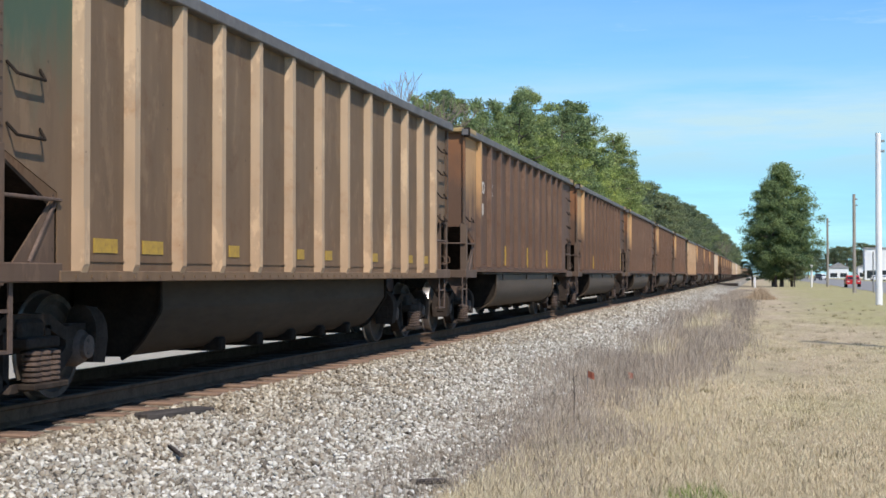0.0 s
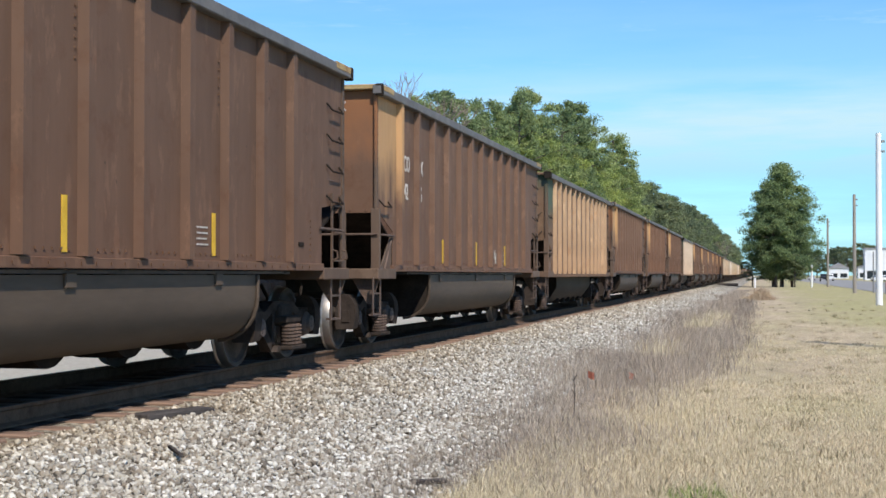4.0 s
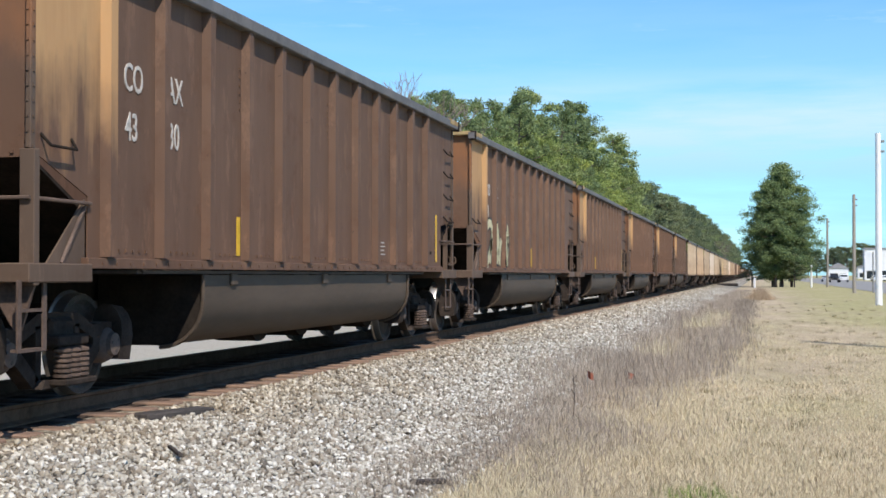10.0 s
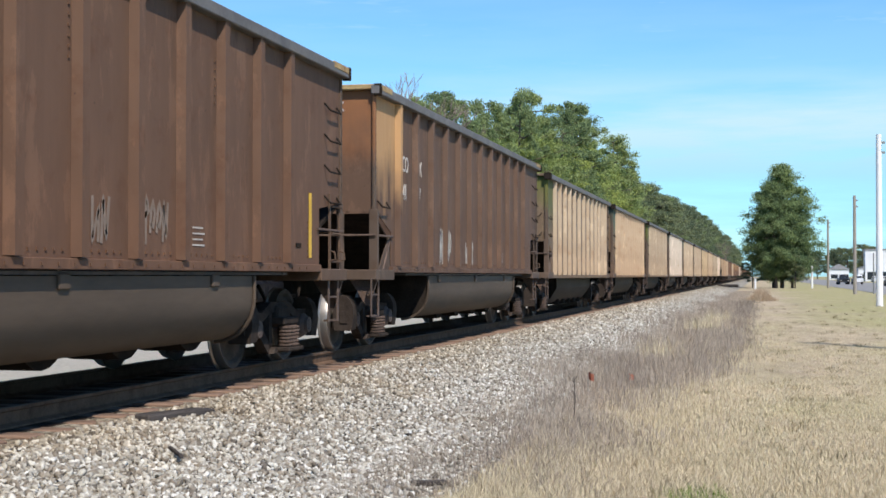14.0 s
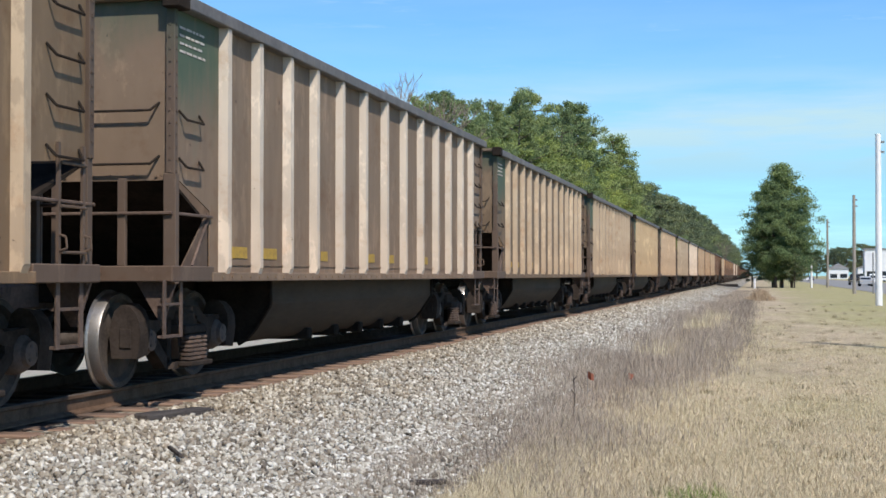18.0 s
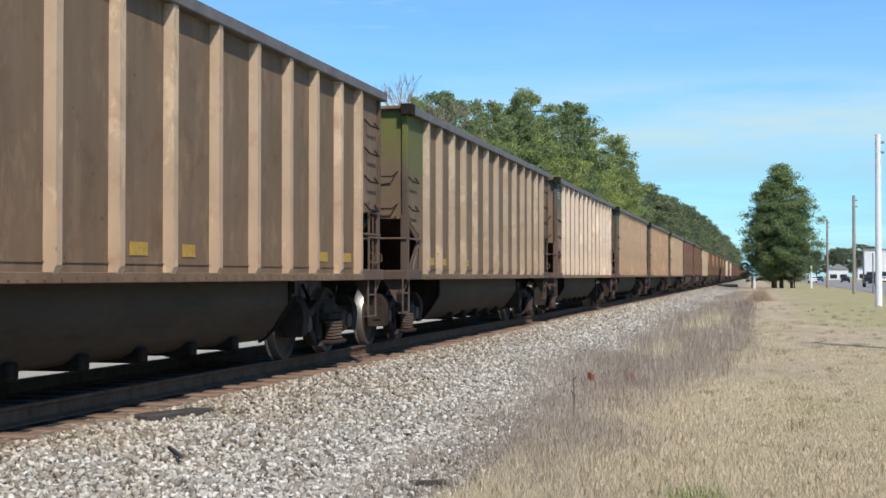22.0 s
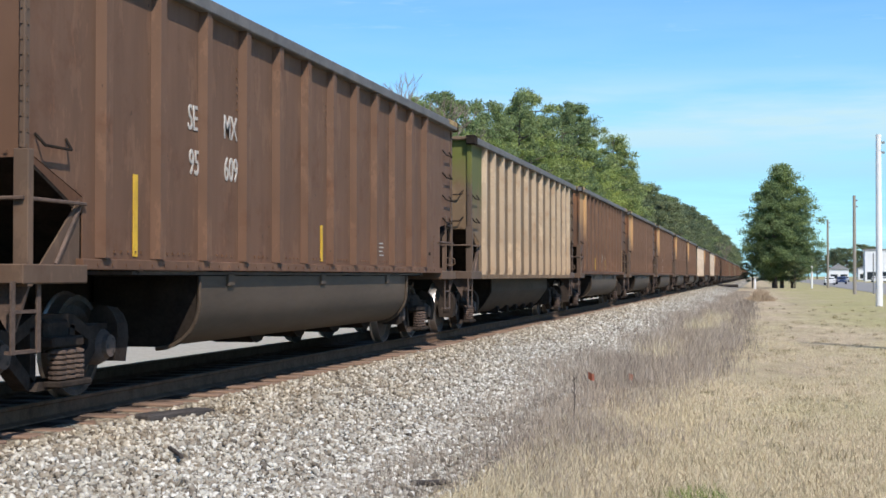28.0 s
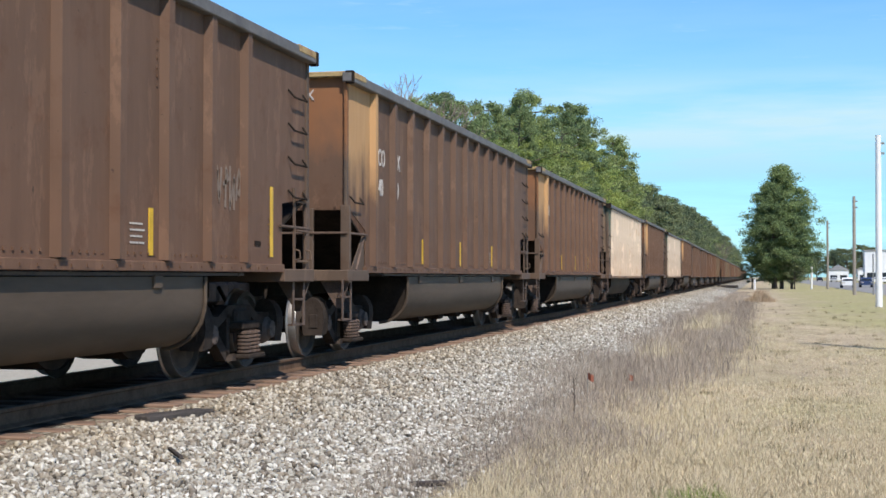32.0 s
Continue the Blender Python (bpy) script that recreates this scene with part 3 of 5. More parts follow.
    for s in (1, -1):
        prof = [(0.30, 1.08), (W, 1.08)]
        if ribbed:
            prof += [(W + 0.004, 0.76), (W, 0.73), (1.02, 0.47), (0.90, 0.34), (0.80, zb)]
        else:
            prof += [(W, zb + rr)]
            prof += [(W - rr + rr * math.cos(a), zb + rr - rr * math.sin(a)) for a in [math.pi / 2 * k / 7 for k in range(1, 8)]]
        prof += [(0.30, zb)]
        bm = bmesh.new()
        ends = []
        for y, sg in ((t0, 1), (t1, -1)):
            ends.append([bm.verts.new((s * x, y, z)) for x, z in prof])
        for i in range(len(prof)):
            j = (i + 1) % len(prof)
            bm.faces.new((ends[0][i], ends[0][j], ends[1][j], ends[1][i]))
        part("tub", bm, TUB_DARK if ribbed else TUB, car, "smooth dark belly tub", 40)
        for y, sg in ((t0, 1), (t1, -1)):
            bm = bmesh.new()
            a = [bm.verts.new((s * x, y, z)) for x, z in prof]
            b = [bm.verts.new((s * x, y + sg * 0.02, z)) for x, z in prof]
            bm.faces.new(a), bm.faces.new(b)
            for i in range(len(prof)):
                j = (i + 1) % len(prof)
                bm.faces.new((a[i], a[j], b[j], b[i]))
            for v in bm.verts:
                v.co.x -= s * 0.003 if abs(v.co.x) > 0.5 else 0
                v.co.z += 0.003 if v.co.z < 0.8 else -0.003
            # tub ends coloured near-black to stand in for the body's shade
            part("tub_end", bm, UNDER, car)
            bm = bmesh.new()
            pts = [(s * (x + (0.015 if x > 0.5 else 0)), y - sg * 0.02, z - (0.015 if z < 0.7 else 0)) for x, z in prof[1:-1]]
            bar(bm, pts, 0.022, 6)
            # on ribbed cars the rim takes the same painted shade
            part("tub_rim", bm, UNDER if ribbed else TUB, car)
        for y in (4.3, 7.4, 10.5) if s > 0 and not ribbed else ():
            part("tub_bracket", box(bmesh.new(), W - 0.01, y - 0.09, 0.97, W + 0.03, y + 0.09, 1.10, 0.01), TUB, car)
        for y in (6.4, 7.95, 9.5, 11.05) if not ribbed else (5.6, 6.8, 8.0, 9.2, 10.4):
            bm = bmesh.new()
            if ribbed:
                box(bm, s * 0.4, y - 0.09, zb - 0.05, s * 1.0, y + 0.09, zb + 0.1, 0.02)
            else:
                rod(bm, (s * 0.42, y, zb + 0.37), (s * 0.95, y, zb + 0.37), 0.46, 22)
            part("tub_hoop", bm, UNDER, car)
    # trucks
    for yc in (AXLES[0] + 0.89, AXLES[2] + 0.89):
        frame_bm = box(bmesh.new(), -1.12, yc - 0.2, 0.45, 1.12, yc + 0.2, 0.72, 0.03)
        box(frame_bm, -0.85, yc - 0.42, 0.30, 0.85, yc - 0.34, 0.38, 0.01)
        truck = part("truck", frame_bm, TRUCK_DARK, car, "four-wheeled cast steel truck")
        for s in (1, -1):
            part("side_frame", side_frame(bmesh.new(), yc, s), TRUCK_DARK, truck)
            for dy in (-0.15, 0.0, 0.15) if s > 0 else ():
                bm = bmesh.new()
                coil = [(0.03, 0.22)]
                for k in range(6):
                    coil += [(0.052, 0.225 + k * 0.042), (0.078, 0.235 + k * 0.042), (0.078, 0.255 + k * 0.042), (0.052, 0.264 + k * 0.042)]
                lathe(bm, coil + [(0.03, 0.48)], 12)
                bmesh.ops.rotate(bm, verts=bm.verts, cent=(0, 0, 0), matrix=Matrix.Rotation(radians(-90), 3, "Y"))
                bmesh.ops.translate(bm, verts=bm.verts, vec=(s * 1.19, yc + dy, 0))
                part("spring", bm, TRUCK, truck)
            for dy in (-0.89, 0.89):
                bm = bmesh.new()
                lathe(bm, [(0.06, s * 0.88), (0.17, s * 0.88), (0.175, s * 1.02), (0.14, s * 1.09), (0.11, s * 1.11), (0.10, s * 1.15), (0.04, s * 1.16)], 18)
                box(bm, s * 0.92, -0.17, 0.10, s * 1.06, 0.17, 0.20, 0.02)
                o = part("bearing", bm, BEARING, truck, smooth=35)
                o.location = (0, yc + dy, 0.457)
        for dy in (-0.89, 0.89):
            o = new("wheelset", WHEELS)
            o.parent, o.location = truck, (0, yc + dy, 0.457)
            o.rotation_mode = "QUATERNION"
    return car


WHEELS = wheelset_mesh()


def far_gondola():
    car = tagged(new("coal_gondola"), "dusty brown steel coal car far down the track", "coal car", "coal cars of the train")
    for s in (1, -1):
        bm = box(bmesh.new(), s * 1.40, 0, 1.05, s * 1.47, BODY, 3.7)
        for y in RIB_Y:
            box(bm, s * 1.47, y - 0.08, 1.1, s * 1.59, y + 0.08, 3.6)
        part("side_panel", bm, STEEL_PAINT, car)
        part("top_chord", box(bmesh.new(), s * 1.42, -0.1, 3.62, s * 1.62, BODY + 0.1, 3.75), CHORD, car)
        part("tub", box(bmesh.new(), s * 0.3, 4.2, 0.4, s * 1.34, BODY - 4.2, 1.05, 0.15), TUB, car)
    for y in (0.0, BODY - 0.05):
        part("end_panel", box(bmesh.new(), -1.45, y, 1.9, 1.45, y + 0.05, 3.7), YELLOW_END, car)
    for y in (AXLES[0] + 0.89, AXLES[2] + 0.89):
        bm = box(bmesh.new(), -1.1, y - 1.1, 0.2, 1.1, y + 1.1, 0.75, 0.1)
        for dy in (-0.89, 0.89):
            rod(bm, (-0.82, y + dy, 0.457), (0.82, y + dy, 0.457), 0.457, 16)
        part("truck", bm, TRUCK, car)
    part("floor_sheet", box(bmesh.new(), -1.4, 1.8, 1.06, 1.4, BODY - 1.8, 1.12), INSIDE, car)
    part("end_platform", box(bmesh.new(), -1.5, -0.1, 1.02, 1.5, 1.0, 1.17), STEEL_PAINT, car)
    return car


def text_mesh(s, h, material, cache={}):
    if s not in cache:
        cu = bpy.data.curves.new("marks", "FONT")
        cu.body, cu.size, cu.extrude, cu.resolution_u, cu.offset = s, 1.0, 0.004, 3, 0.004
        tmp = new("marks", cu)
        bpy.context.view_layer.update()
        me = bpy.data.meshes.new_from_object(tmp)
        bpy.data.objects.remove(tmp)
        me.materials.clear()
        me.materials.append(material)
        cache[s] = me
    return cache[s]


TO_SIDE = Matrix(((0, 0, 1), (1, 0, 0), (0, 1, 0)))          # reads along +y, faces +x


def letters(car, s, y, z, h=0.35, x=1.474, squeeze=0.72, name="lettering", end=False):
    o = new(name, text_mesh(s, h, LETTER))
    o.parent = car
    o.scale = (h * squeeze, h, 1)
    if end:
        o.location, o.rotation_euler = (x, y, z), Euler((radians(90), 0, 0))
    else:
        o.location, o.rotation_euler = (x, y, z), TO_SIDE.to_euler()
    return tagged(o, "faded white stencilled letters")


# (kind, tint of panels, mark rows) along the train; car 0 is the second brown car of the start
BROWN_MARK = {-1: "4052", 0: "4269", 1: "4118", 2: "4304", 3: "4206", 5: "4011", 6: "4212", 7: "4309", 9: "4330", 10: "4134", 11: "4033", 12: "4320", 13: "4235", 14: "4177",
              28: "", 29: "95609", 31: "4233", 32: "4132", 33: "4249", 34: "4099", 35: "4081"}
TAN = {-4, -2, 4, 8, *range(15, 28), 30, 36, 38, 44, 47, 48, 52, 55, 56, 60, 63, 64, 65, 70}
PALE = {8, 18, 24, 36, 38}
OLIVE = {15, 17, 23, 27, 30}
NO_YELLOW = {28, 29}

brown_car = gondola("brown", "coal_gondola", "dusty brown steel coal gondola with rusty yellow ends")
tan_car = gondola("tan", "ribbed_gondola", "tan coal gondola with pale upright ribs, brown dust")
far_car = far_gondola()
TRAIN = []
C2, C1, C0 = 5.377e-4, 1.0910, -2.6079          # cars gone by, as a function of the seconds


END_FRAME = (0.112, 0.076, 0.054)


def tint(car, n):
    rnd = random.Random(n + 100)
    is_tan = n in TAN
    k = rnd.uniform(0.9, 1.12)
    warm = rnd.uniform(-0.06, 0.06)
    panel = (0.165, 0.112, 0.070) if is_tan else (0.138, 0.078, 0.0495)
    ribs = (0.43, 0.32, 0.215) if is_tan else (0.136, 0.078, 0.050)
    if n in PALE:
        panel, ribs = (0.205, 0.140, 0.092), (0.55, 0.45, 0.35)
    if n in (16, 17, 23, 25, 26, 30):
        panel = (0.188, 0.124, 0.072)
    if n in (4, 25, 26):
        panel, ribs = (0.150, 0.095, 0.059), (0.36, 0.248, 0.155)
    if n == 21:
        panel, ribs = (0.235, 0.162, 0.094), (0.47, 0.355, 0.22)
    amount = rnd.uniform(0.75, 1.0)
    if n in NO_YELLOW:
        amount = 0.0
    if n in OLIVE:
        for o in car.children:
            for slot in o.material_slots:
                if slot.material in (GREEN_END, GREEN_SIDE):
                    new_paint = OLIVE_END if slot.material is GREEN_END else OLIVE_SIDE
                    slot.link = "OBJECT"
                    slot.material = new_paint
    for o in car.children:
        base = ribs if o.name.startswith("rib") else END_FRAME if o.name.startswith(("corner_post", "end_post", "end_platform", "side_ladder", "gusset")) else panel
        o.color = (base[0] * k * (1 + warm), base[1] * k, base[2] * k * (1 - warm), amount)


for n in range(-4, 72):
    if n == 0:
        car = brown_car
    elif n == 4:
        car = tan_car
    elif n == 71:
        car = far_car
    else:
        src = far_car if n > 39 else tan_car if n in TAN else brown_car
        car = copy_thing(src, Matrix.Identity(4))
    TRAIN.append((n, car))

for n, car in TRAIN:
    tint(car, n)
    if n in BROWN_MARK and BROWN_MARK[n]:
        num = BROWN_MARK[n]
        name = "SEMX" if n == 29 else "COAX"
        dy, dz = (1.45, -0.19) if n == 29 else (0.0, 0.0)
        letters(car, name[:2], 1.66 + dy, 2.68 + dz)
        letters(car, name[2:], 2.56 + dy, 2.68 + dz)
        letters(car, num[:2], 1.69 + dy, 2.25 + dz)
        letters(car, num[2:], 2.58 + dy, 2.25 + dz)
        if n != 29:
            letters(car, name, 0.118, 3.44, 0.20, 0.50, 0.9, end=True)
            letters(car, num, 0.118, 3.22, 0.20, 0.50, 0.9, end=True)


bar_long = finish("reflector", box(bmesh.new(), 1.472, -0.045, 0, 1.478, 0.045, 0.45), REFLECT)
white_tag = finish("tag", box(bmesh.new(), 1.472, -0.03, 0, 1.478, 0.03, 0.09), WHITE)
dark_plate = finish("data_plate", box(bmesh.new(), 1.472, -0.09, 0, 1.48, 0.09, 0.05), UNDER)
# strips on a brown car: before the seventh and tenth rib, tall by the far end, and one before the fourth rib
STRIP_AT = {"a": (7.24, 1.26, 1.0), "b": (10.28, 1.27, 0.95), "c": (13.42, 1.30, 1.75), "d": (4.34, 1.28, 0.9), "t": (1.98, 1.25, 1.6), "e": (7.32, 1.28, 0.9)}
STRIPS = {-1: "abd", 0: "abcd", 1: "abd", 5: "abc", 6: "abd", 7: "bt", 9: "cd", 10: "a", 11: "bcd", 12: "abcd", 13: "c", 28: "abc", 14: "", 29: "at", 31: "bcde", 32: "bcde", 33: "bc"}
bar_wide = finish("reflector", box(bmesh.new(), 1.472, -0.24, 0, 1.477, 0.24, 0.12), DUSTY_REFLECT)
stencil = []
for k in range(4):
    bm = bmesh.new()
    x = 0.0
    rr = random.Random(k)
    for row in range(4):
        y = 0.0
        while y < 0.55:
            w = rr.uniform(0.04, 0.13)
            box(bm, 1.473, y, -row * 0.075, 1.477, y + w, -row * 0.075 + 0.022)
            y += w + 0.03
    stencil.append(finish("stencil", bm, LETTER))


def stuck(car, name, me, y, z, label):
    o = new(name, me)
    o.parent, o.location = car, (0, y, z)
    return tagged(o, label)


GREY_LETTER = simple("faded_grey_letter", (0.10, 0.085, 0.07), (0.20, 0.17, 0.14), 8, 0.8)
for n, car in TRAIN:
    if n > 39:
        continue
    rr = random.Random(n + 40)
    if n in TAN:
        for i in (0, 1, 3, 5, 6, 8, 10, 11) if n in (-2, 8, 16, 17, 18, 19, 21, 22, 23, 24, 25, 26) else ():
            if i < 2 or rr.random() < 0.75:
                o = stuck(car, "reflector", bar_wide, RIB_TAN[i] + 0.50, 1.26, "dusty yellow reflector strip")
                o.scale.y = 0.9 if i < 2 else rr.uniform(0.5, 0.75)
        if n in (8, 18, 19, 24, 26):
            stuck(car, "stencil", stencil[n % 4], 0.28, 3.42, "white stencilled lines of small data")
        letters(car, {4: "4", 8: "0048"}.get(n, ""), 0.118, 3.33, 0.18, 0.68, 0.9, end=True) if n in (8,) else None
    else:
        for key in STRIPS.get(n, "abd"):
            y, z, k = STRIP_AT[key]
            stuck(car, "reflector", bar_long, y, z, "yellow reflector strip").scale.z = k
        stuck(car, "tag", white_tag, RIB_Y[6] + 0.15, 1.46, "small white paper tag")
        stuck(car, "data_plate", dark_plate, 12.98, 1.42, "small dark data plate")
        stuck(car, "stencil", stencil[n % 4], 9.86, 1.54, "small white stencilled data").scale = (1, 0.45, 0.75)


def ribbon(bm, line, thick, x_out):
    """A painted stroke along a line of (y, z) points; over a rib it lies on the rib's face."""
    pts = []
    for (y0, z0), (y1, z1) in zip(line, line[1:]):
        k = max(2, int(math.hypot(y1 - y0, z1 - z0) / 0.04))
        pts += [Vector((y0 + (y1 - y0) * i / k, z0 + (z1 - z0) * i / k)) for i in range(k)]
    pts.append(Vector(line[-1]))
    last = None
    for i, p in enumerate(pts):
        d = (pts[min(i + 1, len(pts) - 1)] - pts[max(i - 1, 0)]).normalized()
        q = Vector((-d.y, d.x)) * thick
        on_rib = any(abs(p.x - y) < 0.06 for y in RIB_Y)
        x = (1.557 if on_rib else 1.472) + x_out
        pair = (x, bm.verts.new((x, p.x + q.x, p.y + q.y)), bm.verts.new((x, p.x - q.x, p.y - q.y)))
        if last and abs(last[0] - x) < 0.01:
            bm.faces.new((last[1], last[2], pair[2], pair[1]))
        last = pair


def sprayed(car, y, z, w, h, seed, strokes, thick=0.05, material=None):
    """A quick sprayed tag: upright zigzags and hooks, no legible word."""
    rr = random.Random(seed)
    bm = bmesh.new()
    for k in range(strokes):
        c = y + w * (k + 0.5) / strokes
        d = w / strokes * 0.42
        shape = rr.choice([[(-1, -1), (-0.6, 1), (0.2, -0.8), (0.9, 1)], [(-0.8, 1), (-0.8, -1), (0.8, 0.6), (0.6, -1)], [(-0.9, -0.6), (-0.5, 0.5), (0.1, 1), (0.8, 0.4), (0.3, -0.3), (-0.6, -0.1)], [(-1, 0.1), (1, 0.4), (0.1, 1), (-0.1, -1)]])
        hh = h * rr.uniform(0.38, 0.5)
        ribbon(bm, [(c + d * px, z + h / 2 + hh * pz) for px, pz in shape], thick, 0.0045)
    return part("graffiti", bm, material or CHALK, car, "thin faded sprayed tag")


def mural(car):
    """A large block-letter piece in pale yellow with dark edges."""
    forms = [[(1.62, 1.28), (1.56, 1.45), (1.55, 1.65), (1.60, 1.88), (1.72, 2.05), (1.90, 2.13), (2.10, 2.12), (2.27, 2.00)], [(1.74, 1.22), (1.90, 1.48), (2.10, 1.64), (2.27, 1.82)],
             [(2.00, 1.32), (2.10, 1.60), (2.26, 1.92)], [(2.48, 1.86), (2.50, 1.60), (2.62, 1.42), (2.86, 1.36)], [(2.62, 2.06), (2.84, 2.04), (2.98, 1.80), (2.96, 1.36)],
             [(3.06, 1.28), (3.12, 1.58), (3.26, 1.84)], [(3.48, 1.28), (3.55, 1.62), (3.68, 1.94), (3.84, 2.12)], [(3.84, 2.12), (4.00, 2.08), (4.08, 1.84), (3.94, 1.54)],
             [(4.02, 1.94), (4.04, 1.62), (3.96, 1.28)],
             [(2.46, 2.04), (2.70, 1.68), (2.90, 1.92)], [(3.50, 1.92), (3.74, 1.48), (4.02, 1.72)], [(2.50, 1.30), (2.74, 1.62), (2.98, 1.55)]]
    for ma, th, out, label in ((DARKSPRAY, 0.125, 0.004, "black edges of the sprayed letters"), (PALESPRAY, 0.085, 0.008, "pale yellow sprayed block letters")):
        bm = bmesh.new()
        for f in forms:
            ribbon(bm, f, th, out)
        for y, z0, z1 in ((RIB_Y[1], 1.30, 2.14), (RIB_Y[2], 1.28, 2.0)):
            g = th - 0.087
            slab(bm, [(y - 0.05 - g * 0.3, z0 - g), (y + 0.05 + g * 0.3, z0 - g), (y + 0.05 + g * 0.3, z1 + g), (y - 0.05 - g * 0.3, z1 + g)], 1.556, 1.557 + out)
        part("graffiti", bm, ma, car, label)


PALESPRAY = simple("spray_pale_yellow", (0.40, 0.36, 0.22), (0.62, 0.57, 0.36), 3, 0.7)
BY_N = dict(TRAIN)
FAINT = simple("faded_spray", (0.16, 0.115, 0.085), (0.27, 0.20, 0.155), 6, 0.8)
GHOST = simple("ghosted_letters", (0.06, 0.038, 0.026), (0.11, 0.07, 0.045), 7, 0.85)
bm = bmesh.new()
for y, z in ((1.72, 2.72), (1.90, 2.72), (2.68, 2.70), (1.66, 2.22), (1.84, 2.22), (2.58, 2.22), (2.72, 2.22), (2.86, 2.22)):
    box(bm, 1.4725, y, z, 1.4755, y + 0.035, z + 0.25)
    box(bm, 1.4725, y + 0.035, z + 0.215, 1.4755, y + 0.09, z + 0.25)
part("ghosted_marking", bm, GHOST, BY_N[21], "faded dark painted-out marks")
for n, car in TRAIN:
    if n > 39:
        continue
    if n in TAN:
        end = "olive-green" if n in OLIVE else "dark green"
        tagged(car, ("pale tan" if n in PALE else "dusty tan-brown") + " ribbed coal gondola with worn " + end + " end")
    elif n == 29:
        tagged(car, "red-brown steel coal gondola lettered SEMX, without yellow ends")
    elif n == 10:
        tagged(car, "brown coal gondola with a large pale graffiti piece")
    elif n in BROWN_MARK and BROWN_MARK[n]:
        tagged(car, "dusty brown coal gondola lettered COAX " + BROWN_MARK[n] + ", rusty yellow ends")
DARKSPRAY = simple("spray_black", (0.02, 0.02, 0.02), (0.05, 0.045, 0.04), 5, 0.7)
mural(BY_N[10])
for n, y, z, w, h, k in ((5, 4.6, 1.3, 0.5, 0.5, 4), (5, 11.55, 1.58, 0.85, 0.46, 5), (6, 10.6, 1.6, 1.2, 0.5, 6), (14, 4.2, 1.25, 0.9, 0.65, 5), (14, 6.3, 1.25, 0.6, 0.5, 4), (31, 5.85, 1.52, 0.66, 0.30, 6), (31, 5.9, 1.24, 0.4, 0.26, 3), (31, 7.75, 1.62, 0.50, 0.34, 4), (31, 7.72, 1.32, 0.46, 0.28, 4),
                         (33, 3.0, 1.25, 1.0, 0.9, 6), (33, 11.6, 1.75, 0.9, 0.5, 5), (13, 7.78, 1.3, 0.35, 0.5, 2), (13, 8.75, 1.35, 0.55, 0.45, 4), (3, 8.8, 1.3, 0.5, 0.3, 3)):
    sprayed(BY_N[n], y, z, w, h, n + k, k, 0.018 if n == 31 else 0.024, FAINT if y > 11 or n == 13 else CHALK)


SLACK = {-2: 0.09, 15: 0.06, 16: 0.08, 17: 0.09, 18: 0.10, 19: 0.09, 20: 0.03, 22: -0.06, 23: -0.10, 24: -0.08, 25: -0.04}          # play in the couplers, metres


def train_rows(n):
    """The train gains a little speed all along."""
    rows = []
    for i in range(17):
        t = 2.0 * i
        went = C2 * t * t + C1 * t + C0
        rows.append((t, pose(0, PITCH_CAR * (n - went) - 1.19 + SLACK.get(n, 0.0), RAIL)))
    return rows


def wheel_rows(y):
    rows = []
    for i in range(961):
        t = i / 30
        turn = PITCH_CAR * (C2 * t * t + C1 * t) / 0.457
        rows.append((t, Matrix.Translation((0, y, 0.457)) @ Matrix.Rotation(turn, 4, "X")))
    return rows


def motions():
    for n, car in TRAIN:
        walk(car, train_rows(n))
    for car, t0, y0, v in TRAFFIC:
        m = car.matrix_world.copy()
        turn = m.to_3x3().to_4x4()
        walk(car, [(t, Matrix.Translation((m.translation.x, y0 + v * (t - t0), m.translation.z)) @ turn) for t in (0, 16, 32)])
    walk(clouds, [(0, pose(0, 0, 0)), (16, pose(0, 0, 0, 0, 0, -1.2)), (32, pose(0, 0, 0, 0, 0, -2.4))])
    for o, k in zip(FLAGS, (0, 1.3)):
        walk(o, [(t, Matrix.Translation(o.location) @ Matrix.Rotation(0.5 * math.sin(1.7 * t + k), 4, "Z")) for t in range(0, 33)])
    model = [o for o in brown_car.children_recursive if o.name.startswith("wheelset")]
    for o in model:
        walk(o, wheel_rows(o.location.y))
    for n, car in TRAIN:
        sets = [o for o in car.children_recursive if o.name.startswith("wheelset")]
        for o, m in zip(sets, model):
            if o is not m:
                o.animation_data_create()
                o.animation_data.action = m.animation_data.action
                o.animation_data.action_slot = m.animation_data.action_slot


# ---- trees ----
def leaf_mat(name, c0, c1):
    m, n, l, b = mat(name, 0.7)
    rnd = n.new("ShaderNodeNewGeometry").outputs["Random Per Island"]
    info = n.new("ShaderNodeObjectInfo").outputs["Random"]
    c = ramp(n, l, rnd, (0.0, c0), (1.0, c1))
    c = mixc(n, l, 1.0, c, ramp(n, l, info, (0.0, (0.75, 0.8, 0.8)), (1.0, (1.2, 1.15, 1.0))), "MULTIPLY")
    l.new(c, b.inputs["Base Color"])
    tr, mx = n.new("ShaderNodeBsdfTranslucent"), n.new("ShaderNodeMixShader")
    l.new(c, tr.inputs[0])
    mx.inputs[0].default_value = 0.42
    l.new(b.outputs[0], mx.inputs[1]), l.new(tr.outputs[0], mx.inputs[2])
    l.new(mx.outputs[0], n["Material Output"].inputs[0])
    return m


